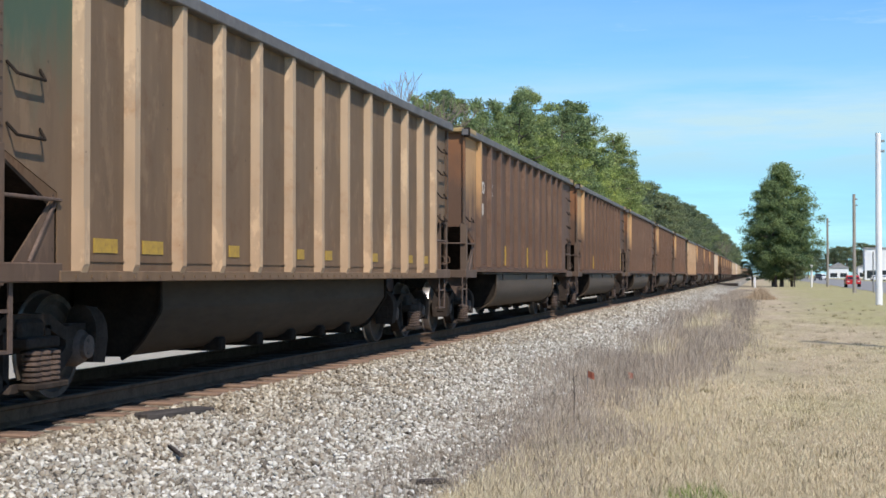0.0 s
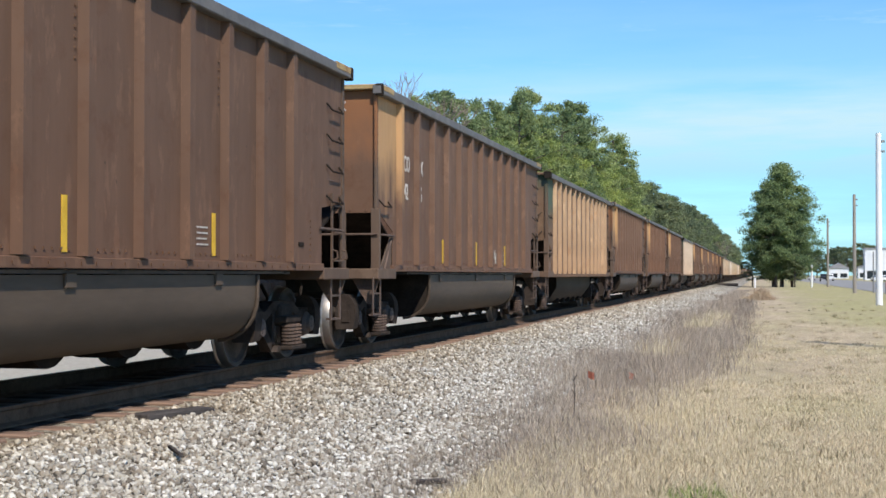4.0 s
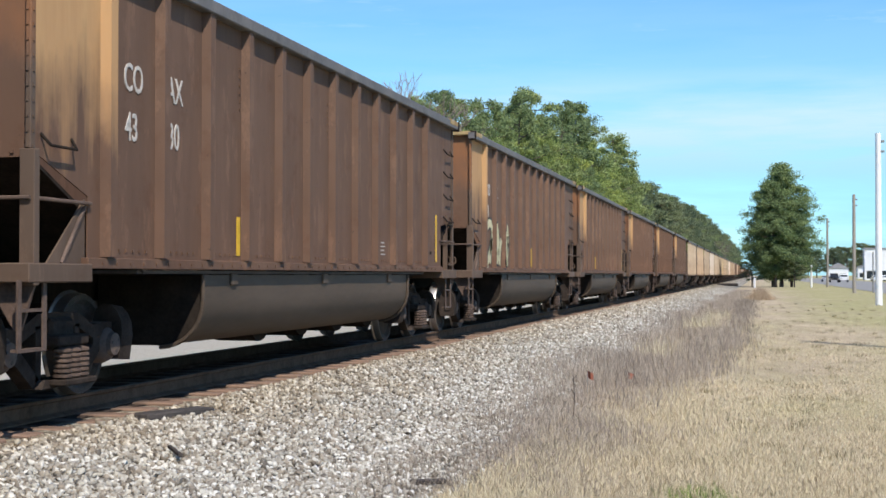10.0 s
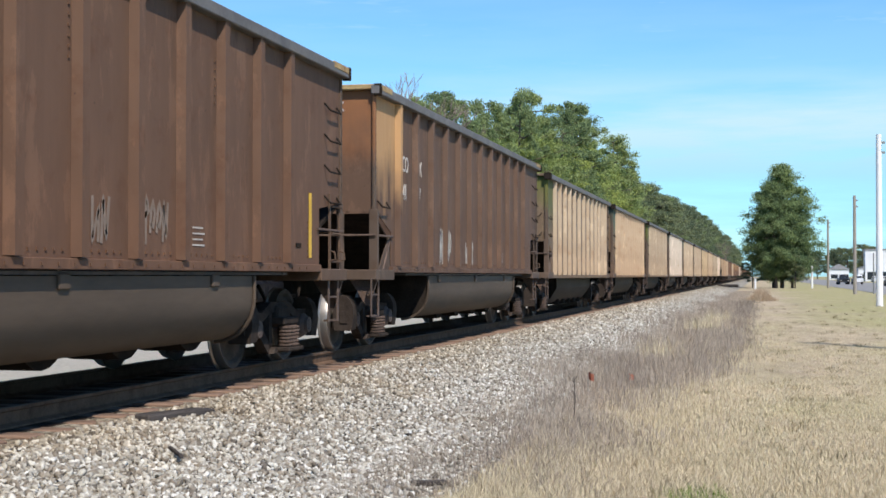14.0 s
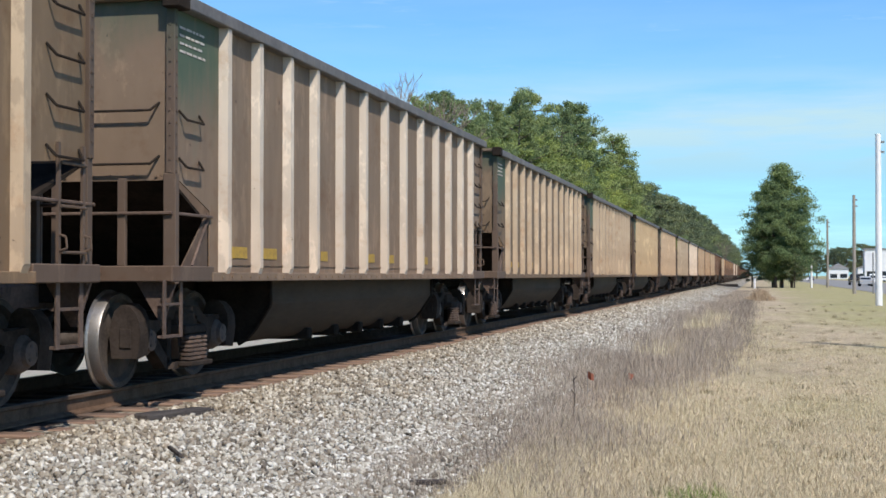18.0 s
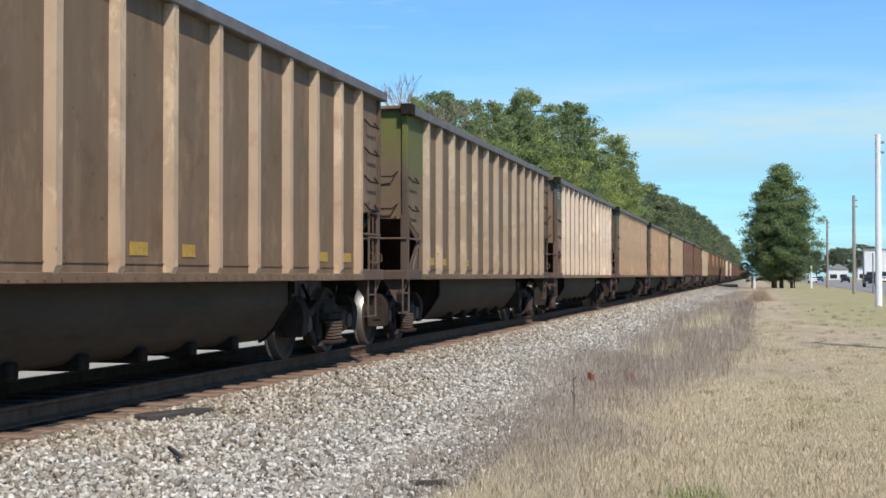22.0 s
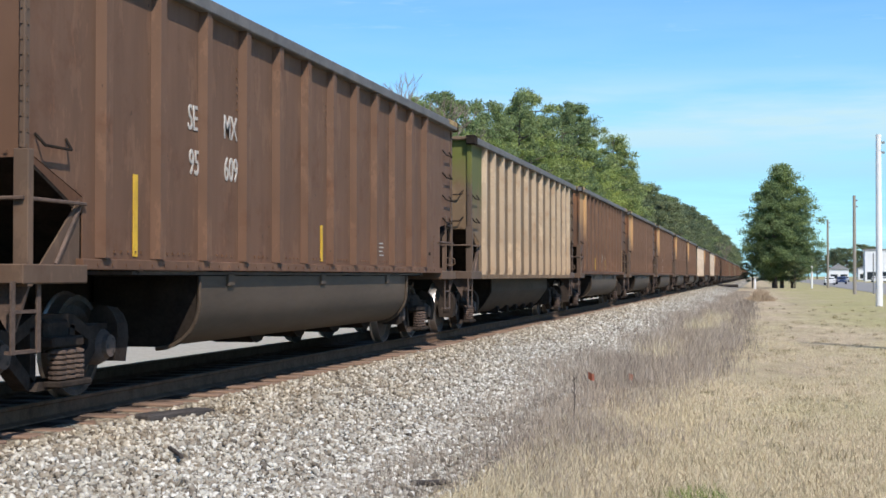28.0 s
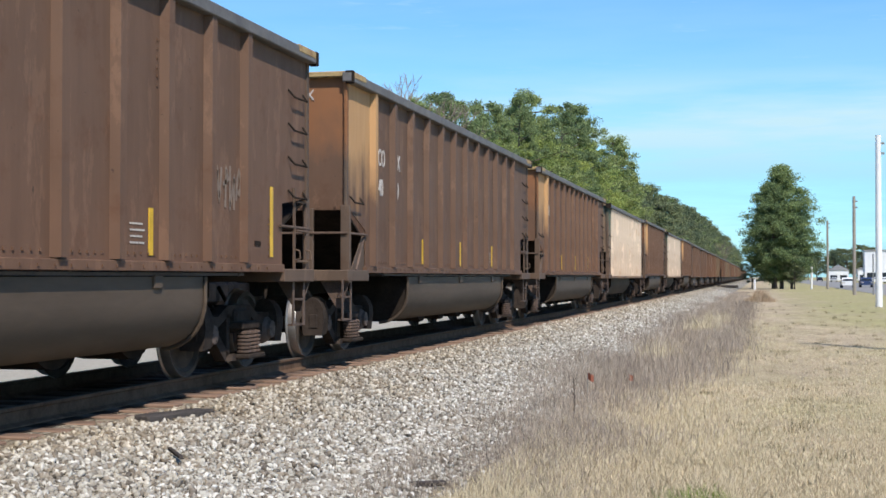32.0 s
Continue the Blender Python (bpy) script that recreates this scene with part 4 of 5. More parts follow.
PINE = leaf_mat("pine_needles", (0.14, 0.185, 0.085), (0.37, 0.44, 0.195))
GROVE = leaf_mat("fresh_green_leaves", (0.18, 0.235, 0.07), (0.47, 0.53, 0.18))
STAND = leaf_mat("conifer_needles", (0.10, 0.145, 0.07), (0.29, 0.37, 0.17))
OAK = leaf_mat("evergreen_oak_leaves", (0.10, 0.128, 0.078), (0.26, 0.30, 0.172))
BARK = simple("bark", (0.06, 0.045, 0.035), (0.17, 0.135, 0.11), 4, 0.95, 0, 0.5, 0.03, (1, 1, 0.3))
TWIG = simple("bare_twigs", (0.16, 0.12, 0.10), (0.30, 0.24, 0.20), 3, 0.9)


def leaves_mesh(name, clumps, per, size, material, seed):
    """Small leaf blades gathered in clumps: (centre, radius) pairs."""
    rs = np.random.RandomState(seed)
    c = np.repeat(np.array([p for p, r in clumps]), per, 0)
    rad = np.repeat(np.array([r for p, r in clumps]), per)[:, None]
    d = rs.normal(size=(len(c), 3))
    d /= np.linalg.norm(d, axis=1)[:, None]
    pos = c + d * rad * rs.uniform(0.2, 1.25, (len(c), 1)) * np.array([1, 1, 0.65])
    u = rs.normal(size=(len(c), 3))
    u /= np.linalg.norm(u, axis=1)[:, None]
    w = np.cross(u, rs.normal(size=(len(c), 3)))
    w /= np.linalg.norm(w, axis=1)[:, None]
    s = size * rs.uniform(0.6, 1.4, (len(c), 1))
    q = np.stack([pos - u * s, pos + w * s * 0.45, pos + u * s, pos - w * s * 0.45], 1).reshape(-1, 3)
    me = bpy.data.meshes.new(name)
    me.from_pydata(q.tolist(), [], np.arange(len(q)).reshape(-1, 4).tolist())
    me.materials.append(material)
    return me


def tree_model(kind, height, seed):
    """Trunk with limbs, and a crown of many small blades on the limb ends."""
    rs = random.Random(seed)
    bm = bmesh.new()
    clumps = []
    lean = Vector((rs.uniform(-0.04, 0.04), rs.uniform(-0.04, 0.04), 1))
    base_r = height * 0.014 + 0.06
    rod(bm, (0, 0, -0.2), lean * height * 0.55, base_r, 9, base_r * 0.7)
    rod(bm, lean * height * 0.55, lean * height * 0.97, base_r * 0.7, 7, base_r * 0.15)
    n = {"pine": 30, "oak": 40, "grove": 46, "cone": 110}[kind]
    for i in range(n):
        f = i / (n - 1)
        if kind == "pine":
            h = height * (0.42 + 0.55 * f)
            reach = height * (0.19 * (1 - f) ** 0.6 + 0.055) * rs.uniform(0.4, 1.45)
        elif kind in ("oak", "grove"):
            h = height * (0.22 + 0.72 * f)
            reach = height * 0.34 * math.sqrt(max(0.03, 1 - (f * 1.55 - 0.62) ** 2)) * rs.uniform(0.45, 1.1)
        else:
            h = height * (0.10 + 0.88 * f)
            reach = height * (0.20 + 0.30 * f if f < 0.40 else 0.32 * max(0.0, 1 - (f - 0.40) / 0.60) ** 0.72 + 0.012) * rs.uniform(0.35, 1.15)
        a = i * 2.4 + rs.uniform(-0.5, 0.5)
        p = lean * h
        tip = p + Vector((math.cos(a) * reach, math.sin(a) * reach, reach * rs.uniform(-0.05, 0.35)))
        rod(bm, p, tip, base_r * 0.22, 5, base_r * 0.06)
        big = height * (rs.uniform(0.028, 0.052) if kind == "pine" else rs.uniform(0.045, 0.075))
        clumps.append((tuple(tip), big))
        for k in range(2):
            q = p.lerp(tip, rs.uniform(0.45, 0.85)) + Vector((rs.uniform(-1, 1), rs.uniform(-1, 1), rs.uniform(-0.3, 0.8))) * height * 0.03
            clumps.append((tuple(q), big * rs.uniform(0.6, 1.0)))
    return finish("trunk", bm, BARK), leaves_mesh("crown", clumps, 190 if kind != "cone" else 210, 0.135 if kind != "cone" else 0.125, {"pine": PINE, "oak": OAK, "grove": GROVE, "cone": STAND}[kind], seed)


MODELS = {"pine": [tree_model("pine", 20, s) for s in (1, 2, 3, 4)], "oak": [tree_model("oak", 14, s) for s in (5, 6, 7)], "grove": [tree_model("grove", 18, s) for s in (11, 12, 13)], "cone": [tree_model("cone", 17, s) for s in (8, 9)]}
NOMINAL = {"pine": 20, "oak": 14, "grove": 18, "cone": 17}


def tree(kind, x, y, height, seed, wide=1.0, label=""):
    rs = random.Random(seed)
    trunk, crown = rs.choice(MODELS[kind])
    s = height / NOMINAL[kind]
    names = {"pine": "pine_tree", "oak": "evergreen_tree", "grove": "broadleaf_tree", "cone": "conifer"}
    labels = {"pine": "tall green pine with a clumped crown beside the track", "oak": "dark green broad-crowned tree in the wood", "grove": "sunlit yellow-green leafy tree in the wood", "cone": "dense dark green conifer by the track"}
    t = new(names[kind])
    t.matrix_world = pose(x, y, -0.05, 0, 0, rs.uniform(0, 360)) @ Matrix.Diagonal((s * wide, s * wide, s, 1))
    for nm, me in (("trunk", trunk), ("crown", crown)):
        o = new(nm, me)
        o.parent = t
    return tagged(t, label or labels[kind], "tree", "trees")


wood = random.Random(77)
# the wood beyond the track: tall pines first, the leafy growth between them, and the far end of the wood
for k, (x, y, h, w) in enumerate(((-18, 100, 14.9, 0.7), (-17, 105, 16.2, 1.0), (-18, 111, 16.3, 0.9), (-17, 120, 17.3, 0.9), (-18, 128, 17.6, 0.9), (-17, 135.5, 20.0, 0.75), (-17, 144, 21.4, 0.8), (-19, 150, 20.6, 0.8),
                                  (-18, 158, 20.4, 0.8), (-17, 167, 21.8, 0.8), (-17, 183, 25.0, 0.85), (-17, 191, 25.6, 0.85), (-18, 203, 24.2, 0.7), (-17, 234, 25.6, 0.85), (-17, 243, 25.4, 0.8), (-17, 266, 22.6, 0.8))):
    tree("pine", x, y, h, 10 + k, w)
for k, (y, h) in enumerate(((106, 14.2), (112, 15.0), (118, 15.4), (124, 16.2), (130, 16.8), (137, 17.6), (144, 18.6), (151, 18.4), (157, 19.0), (164, 19.2), (171, 20.0), (178, 21.4), (186, 22.6),
                            (193, 22.0), (200, 21.4), (207, 20.8), (214, 20.4), (221, 20.6), (229, 21.4), (237, 22.0), (245, 21.2), (253, 20.0))):
    tree("grove", -17.5 - wood.uniform(0, 4), y, h * wood.uniform(0.89, 0.97) * (0.92 if 203 < y < 225 or y > 246 else 1), 140 + k, 0.8)
y, i = 256.0, 0
while y < 1500:
    h = wood.uniform(19, 22) if y < 300 else wood.uniform(19.5, 23) + min(6, (y - 300) / 60)
    tree("pine" if wood.random() < 0.3 else "oak", -16.5 - wood.uniform(0, 5), y, h, 40 + i)
    y += wood.uniform(4, 8) * (1 if y < 330 else 1.4 if y < 600 else 4)
    i += 1
for k in range(60):
    yy = 125 + 900 * (k / 60) ** 1.6
    x = -20 - wood.uniform(0, 16)
    if yy > 4.8 * (6.8 - x):
        tree("grove" if wood.random() < 0.5 else "oak", x, yy, wood.uniform(13, 17), 300 + k)


def bare_tree(x, y, h, seed):
    rs = random.Random(seed)
    t = tagged(new("bare_tree"), "leafless grey tree with fine twigs at the wood's edge", "tree", "trees")
    t.location = (x, y, 0)
    bm = bmesh.new()
    rod(bm, (0, 0, -0.2), (0, 0, h * 0.5), 0.12, 7, 0.09)
    ends = [(Vector((0, 0, h * 0.5)), Vector((0, 0, 1)), h * 0.2, 0.085)]
    part("trunk", bm, TWIG, t)
    bm = bmesh.new()
    for depth in range(4):
        nxt = []
        for p, d, ln, r in ends:
            for k in range(3):
                e = (d + Vector((rs.uniform(-0.7, 0.7), rs.uniform(-0.7, 0.7), rs.uniform(-0.1, 0.4)))).normalized()
                q = p + e * ln * rs.uniform(0.7, 1.1)
                rod(bm, p, q, r, 4, r * 0.6)
                nxt.append((q, e, ln * 0.68, r * 0.6))
        ends = nxt
    part("bare_crown", bm, TWIG, t)
    return t


bare_tree(-17, 94, 17.0, 1), bare_tree(-17, 97.5, 16.4, 2), bare_tree(-9, 560, 17, 3), bare_tree(-8, 640, 18, 4), bare_tree(-10, 700, 18, 5)
# the stand of conifers on the lawn side
for k, (dx, dy, h) in enumerate(((0.2, 0, 16.4), (-0.9, 2, 12.5), (1.5, -1, 11.5), (-0.6, -2, 14.0))):
    tree("cone", 9.6 + dx, 190 + dy, h, 500 + k)
tree("oak", 5.9, 196, 4.3, 520, 1.3, "low dark green bush at the foot of the conifers")
tree("oak", 11.4, 187, 4.6, 521, 1.1, "low dark green bush at the foot of the conifers")

# ---- lawn side: poles, road ----
WOODPOLE = simple("weathered_pole", (0.20, 0.17, 0.14), (0.36, 0.32, 0.27), 3, 0.9, 0, 0.3, 0.01, (4, 4, 0.4))
GREY = simple("grey_post", (0.13, 0.13, 0.13), (0.24, 0.24, 0.23), 4, 0.7)
ASPHALT = simple("asphalt", (0.20, 0.19, 0.178), (0.29, 0.277, 0.26), 1.5, 0.9, 0, 0.3, 0.01)


def pole(x, y, h, r, ma, label):
    t = tagged(new("utility_pole"), label, "utility pole", "poles along the road")
    t.location = (x, y, 0)
    part("shaft", rod(bmesh.new(), (0, 0, -0.3), (0, 0, h), r, 14, r * 0.75), ma, t)
    for z in (0.45, 1.0):
        part("bracket", box(bmesh.new(), r * 0.6, -0.04, h - z - 0.06, r + 0.14, 0.04, h - z + 0.06, 0.01), GREY, t)
    return t


pole(13.2, 78.5, 9.4, 0.19, WHITE, "tall white-painted pole standing in the lawn")
# added beyond the right edge of view, only for its shadow across the lawn
pole(13.0, 28.3, 10.0, 0.17, WOODPOLE, "unseen wooden utility pole, added to cast a shadow line on the lawn")
pole(15.2, 129, 8.9, 0.17, WOODPOLE, "grey weathered wooden utility pole at the road")
pole(15.8, 191, 9.2, 0.17, WOODPOLE, "grey weathered wooden utility pole at the road")
tagged(strip_mesh("road", rows_y[4:-4], [(17.5, 0.03), (19, 0.05), (25, 0.10), (31, 0.05), (33, 0.03)], ASPHALT), "grey asphalt road with several lanes", "road", kind="structure")


WALL = simple("white_cladding", (0.62, 0.63, 0.64), (0.74, 0.75, 0.76), 0.6, 0.7)
ROOF = simple("grey_roof", (0.20, 0.20, 0.21), (0.32, 0.31, 0.31), 0.8, 0.8)
GLASS = simple("dark_glazing", (0.015, 0.018, 0.022), (0.04, 0.045, 0.05), 2, 0.15, 0.0, 0.0)
RUBBER = simple("tyre_rubber", (0.015, 0.015, 0.015), (0.035, 0.034, 0.033), 9, 0.9)


def post(x, y, h, r, ma, label, z=0.0):
    t = tagged(new("marker_post"), label, "post", "posts by the road")
    t.location = (x, y, z)
    part("shaft", rod(bmesh.new(), (0, 0, -0.3), (0, 0, h), r, 10), ma, t)
    part("cap", rod(bmesh.new(), (0, 0, h), (0, 0, h + 0.05), r * 1.15, 10, r * 0.6), ma, t)


post(6.3, 178, 1.25, 0.13, WHITE, "short white marker post beside the track")
post(13.6, 188, 2.9, 0.14, WHITE, "white post at the edge of the road")
post(16.9, 130, 3.7, 0.06, GREY, "thin grey metal post by the road")


def building(name, x0, y0, x1, y1, h, label, gable=0.0):
    b = tagged(new(name), label, "building", "buildings beyond the road")
    b.location = (x0, y0, 0)
    w, d = x1 - x0, y1 - y0
    part("wall", box(bmesh.new(), 0, 0, 0, w, d, h), WALL, b)
    if gable:
        bm = bmesh.new()
        v = [bm.verts.new(p) for p in ((-0.4, -0.4, h), (w + 0.4, -0.4, h), (w / 2, -0.4, h + gable), (-0.4, d + 0.4, h), (w + 0.4, d + 0.4, h), (w / 2, d + 0.4, h + gable))]
        for f in ((0, 1, 2), (3, 5, 4), (0, 2, 5, 3), (1, 4, 5, 2), (0, 3, 4, 1)):
            bm.faces.new([v[i] for i in f])
        part("roof", bm, ROOF, b)
    else:
        part("roof", box(bmesh.new(), -0.3, -0.3, h, w + 0.3, d + 0.3, h + 0.35), ROOF, b)
    n = max(2, int(w / 4))
    for i in range(n):
        x = (i + 0.5) * w / n
        part("window", box(bmesh.new(), x - w / n * 0.35, -0.06, 0.5, x + w / n * 0.35, 0.02, min(2.9, h * 0.5)), GLASS, b)
    m = max(2, int(d / 5))
    for i in range(m):
        y = (i + 0.5) * d / m
        part("window", box(bmesh.new(), -0.06, y - d / m * 0.3, 0.6, 0.02, y + d / m * 0.3, min(2.8, h * 0.5)), GLASS, b)
    return b


building("store_building", 38.5, 440, 90, 447, 9.6, "large white flat-roofed store beyond the road")
building("low_house", 37.5, 640, 46, 650, 4.6, "white gabled house beyond the car park", 2.4)
building("low_shop", 50, 640, 60, 650, 5.0, "low white shop with a gabled roof", 1.8)
for k in range(40):
    tree("oak", 20 + k * 2.9 + wood.uniform(-2, 2), 670 + wood.uniform(0, 110), wood.uniform(12, 17.5), 700 + k, 1.15)


def vehicle(x, y, colour, truck, label, turned=False):
    m = bpy.data.materials.get("car_paint_" + colour)
    if not m:
        c = {"red": (0.45, 0.02, 0.02), "white": (0.75, 0.75, 0.74), "black": (0.02, 0.02, 0.022), "silver": (0.38, 0.39, 0.40), "blue": (0.03, 0.05, 0.12)}[colour]
        m = simple("car_paint_" + colour, tuple(v * 0.9 for v in c), c, 1.0, 0.3, 0.0, 0.0)
    name = "pickup_truck" if truck else "car"
    t = tagged(new(name), label, "pickup" if truck else "car", "vehicles on the road")
    t.matrix_world = pose(x, y, 0.08, 0, 0, 180 if turned else 0)
    hood = [(-2.3, 0.35), (-2.3, 0.85), (-1.3, 0.95), (2.1, 0.95), (2.3, 0.80), (2.3, 0.35)] if not truck else [(-2.7, 0.5), (-2.7, 1.05), (-1.6, 1.15), (2.7, 1.15), (2.7, 0.5)]
    part("body", slab(bmesh.new(), hood, -0.9, 0.9), m, t)
    cab = [(-1.3, 0.95), (-0.6, 1.45), (0.9, 1.45), (1.7, 0.95)] if not truck else [(-1.5, 1.15), (-0.8, 1.8), (0.6, 1.8), (0.8, 1.15)]
    part("cabin", slab(bmesh.new(), cab, -0.78, 0.78), m, t)
    g = [(y * 0.93, z - 0.04) for y, z in cab]
    part("side_window", slab(bmesh.new(), g, -0.80, 0.80), GLASS, t)
    a, b = cab[0], cab[1]
    for p, q, dy in ((cab[0], cab[1], -0.02), (cab[3], cab[2], 0.02)):
        part("windscreen", slab(bmesh.new(), [(p[0] + dy, p[1] + 0.05), (q[0] + dy, q[1] - 0.05), (q[0], q[1] - 0.06), (p[0], p[1] + 0.04)], -0.7, 0.7), GLASS, t)
    first = None
    for wx in (-0.82, 0.82):
        for wy in (-1.45, 1.45):
            o = part("wheel", rod(bmesh.new(), (-0.1, 0, 0), (0.1, 0, 0), 0.33, 14), RUBBER, t)
            o.location = (wx, wy, 0.33 - 0.06)
    for wx in (-0.65, 0.65):
        part("headlight", box(bmesh.new(), wx - 0.16, hood[0][0] - 0.015, 0.62, wx + 0.16, hood[0][0] + 0.02, 0.78), LETTER, t)
    return t


# (vehicle, time at which it passes the place y, y, speed along y)
TRAFFIC = [(vehicle(18.6, 185, "red", False, "red car driving on the asphalt road"), 0, 185, -15),
           (vehicle(22.2, 235, "black", True, "black pickup truck driving on the road"), 18, 235, -8),
           (vehicle(19.2, 205, "white", False, "white car driving on the road"), 32, 205, -13),
           (vehicle(22.4, 214, "blue", False, "dark blue car driving on the road"), 32, 214, -16),
           (vehicle(26.5, 390, "black", False, "black car driving away on the road", True), 25, 375, 14),
           (vehicle(24.4, 324, "white", True, "white pickup truck driving on the road"), 8, 324, -10),
           (vehicle(22.0, 330, "silver", False, "silver car driving on the road"), 10, 330, -15),
           (vehicle(29.5, 260, "silver", False, "silver car driving away on the road", True), 19, 260, 14)]
for k in range(9):
    vehicle(36.5 + 2.9 * (k % 5), 352 + 22 * (k // 5) + (k % 3), ("white", "silver", "black", "red", "white")[k % 5], k % 4 == 3, "parked vehicle in the car park before the store")

# ---- ties, loose things on the ballast ----
tie_set = tagged(new("track_ties"), "old brown wooden railway ties under the rails", "ties", kind="structure")
tr = random.Random(5)
m, n, l, b = mat("dark_mid_tie", 0.9)
v = coords(n, l)
sep = n.new("ShaderNodeSeparateXYZ")
l.new(v, sep.inputs[0])
grain = noise_tex(n, l, coords(n, l, (0.4, 5, 5)), 5, 5)
# ties are darker over the middle two metres, browner at the ends
mid_mask = calc(n, l, "ADD", calc(n, l, "ABSOLUTE", sep.outputs[0]), calc(n, l, "MULTIPLY", noise_tex(n, l, v, 6), 0.4))
wood_c = ramp(n, l, grain, (0.3, (0.11, 0.066, 0.045)), (0.7, (0.28, 0.18, 0.125)))
mid_c = ramp(n, l, grain, (0.3, (0.06, 0.040, 0.029)), (0.7, (0.17, 0.115, 0.083)))
k = ramp(n, l, calc(n, l, "MULTIPLY", mid_mask, 0.5), (0.57, (0, 0, 0)), (0.66, (1, 1, 1)))
l.new(mixc(n, l, k, mid_c, wood_c), b.inputs["Base Color"])
bump(n, l, b, grain, 0.5, 0.01)
TIE = m
tie_me = finish("tie", box(bmesh.new(), -1.3, -0.115, -0.18, 1.3, 0.115, 0, 0.012), TIE)
for k in range(184):
    o = new("tie", tie_me)
    o.parent = tie_set
    o.location = (tr.uniform(-0.05, 0.05), 4.5 + k * 0.533 + tr.uniform(-0.02, 0.02), RAIL - 0.168 + tr.uniform(-0.008, 0.006))
    o.rotation_euler = (0, tr.uniform(-0.006, 0.006), tr.uniform(-0.02, 0.02))

OLDWOOD = simple("old_dark_wood", (0.025, 0.02, 0.018), (0.09, 0.075, 0.065), 4, 0.9, 0, 0.4, 0.01, (3, 0.4, 3))
bm = box(bmesh.new(), -0.09, -0.55, 0, 0.09, 0.50, 0.08, 0.015)
for v in bm.verts:
    v.co.x += 0.04 * noise.noise(v.co * 3)
    v.co.z *= 0.6 if v.co.y > 0 else 1.0
plank = tagged(new("plank", finish("plank", bm, OLDWOOD)), "dark splintered piece of old tie on the ballast", "plank")
plank.matrix_world = pose(1.66, 11.58, RAIL - 0.20, 0, 3, -8)
bm = box(bmesh.new(), -0.03, -0.24, 0, 0.03, 0.24, 0.035, 0.008)
for v in bm.verts:
    v.co.x += 0.03 * noise.noise(v.co * 5)
board = tagged(new("board", finish("board", bm, OLDWOOD)), "short dark rotten board half sunk in the stones", "board")
board.matrix_world = pose(4.2, 10.35, bed_z(4.2) + 0.005, 2, 4, -76)
stalk = tagged(new("dead_stalk"), "thin dark dead weed stalk standing in the grass", "stalk")
stalk.location = (4.74, 15.6, 0)
part("stem", bar(bmesh.new(), [(0, 0, -0.05), (0.01, 0, 0.25), (0.0, 0.01, 0.50)], 0.005, 5), OLDWOOD, stalk)
bm = bmesh.new()
for k in range(7):
    rod(bm, (0.005, 0, 0.22 + 0.04 * k), (0.005 + 0.03 * math.sin(k * 2.3), 0.03 * math.cos(k * 2.3), 0.27 + 0.04 * k), 0.004, 4)
part("seed_head", bm, OLDWOOD, stalk)
pile = tagged(new("tie_pile"), "dark heap of discarded ties beside the track", "ties")
pile.location = (2.75, 182, 0.0)
for k in range(6):
    a = k * 0.23 - 0.6
    bm = box(bmesh.new(), -1.25 + 0.1 * (k % 3), -0.11, 0, 1.25, 0.11, 0.18, 0.01)
    o = part("tie", bm, OLDWOOD, pile)
    o.matrix_local = pose(0.2 * math.sin(k * 2.1), (k % 3 - 1) * 0.3, bed_z(2.75) - 0.02 + 0.18 * (k // 3), 0, 0, 12 * math.sin(k * 1.7))
stick = tagged(new("stick", finish("stick", box(bmesh.new(), -0.015, -0.16, 0, 0.015, 0.16, 0.03, 0.006), OLDWOOD)), "short dark stick lying on the stones", "stick")
stick.matrix_world = pose(2.47, 9.75, bed_z(2.47) + 0.05, 6, 0, 40)


def flag(x, y, h, seed):
    t = tagged(new("survey_flag"), "small orange survey flag on a wire in the weeds", "flag", "survey flags")
    t.location = (x, y, bed_z(x) if x < 4.5 else 0)
    part("wire", rod(bmesh.new(), (0, 0, -0.1), (0, 0, h), 0.004, 5), GREY, t)
    bm = bmesh.new()
    cols = [[bm.verts.new((0.085 * k / 3, 0.015 * math.sin(k * 2 + seed) + dz, h - 0.09 + 0.09 * j - 0.01 * k)) for j in (0, 1)] for k in range(4) for dz in (0,)]
    for a, b in zip(cols, cols[1:]):
        bm.faces.new((a[0], b[0], b[1], a[1]))
    bmesh.ops.solidify(bm, geom=list(bm.faces), thickness=0.003)
    part("cloth", bm, ORANGE, t)
    return t


ORANGE = simple("flag_orange", (0.40, 0.12, 0.075), (0.50, 0.18, 0.11), 6, 0.6, 0, 0)
FLAGS = [flag(4.62, 17.9, 0.40, 1), flag(4.9, 20.6, 0.20, 3)]

# ---- stones ----
def stone_mesh(seed):
    rs = random.Random(seed)
    bm = bmesh.new()
    ax = Vector((rs.uniform(0.8, 1.4), rs.uniform(0.6, 1.0), rs.uniform(0.42, 0.8)))
    for k in range(11):
        d = Vector((rs.gauss(0, 1), rs.gauss(0, 1), rs.gauss(0, 1))).normalized() * rs.uniform(0.85, 1.15)
        bm.verts.new((d.x * ax.x, d.y * ax.y, d.z * ax.z))
    bmesh.ops.convex_hull(bm, input=bm.verts)
    loose = [v for v in bm.verts if not v.link_faces]
    bmesh.ops.delete(bm, geom=loose, context="VERTS")
    bmesh.ops.triangulate(bm, faces=bm.faces)
    return bm


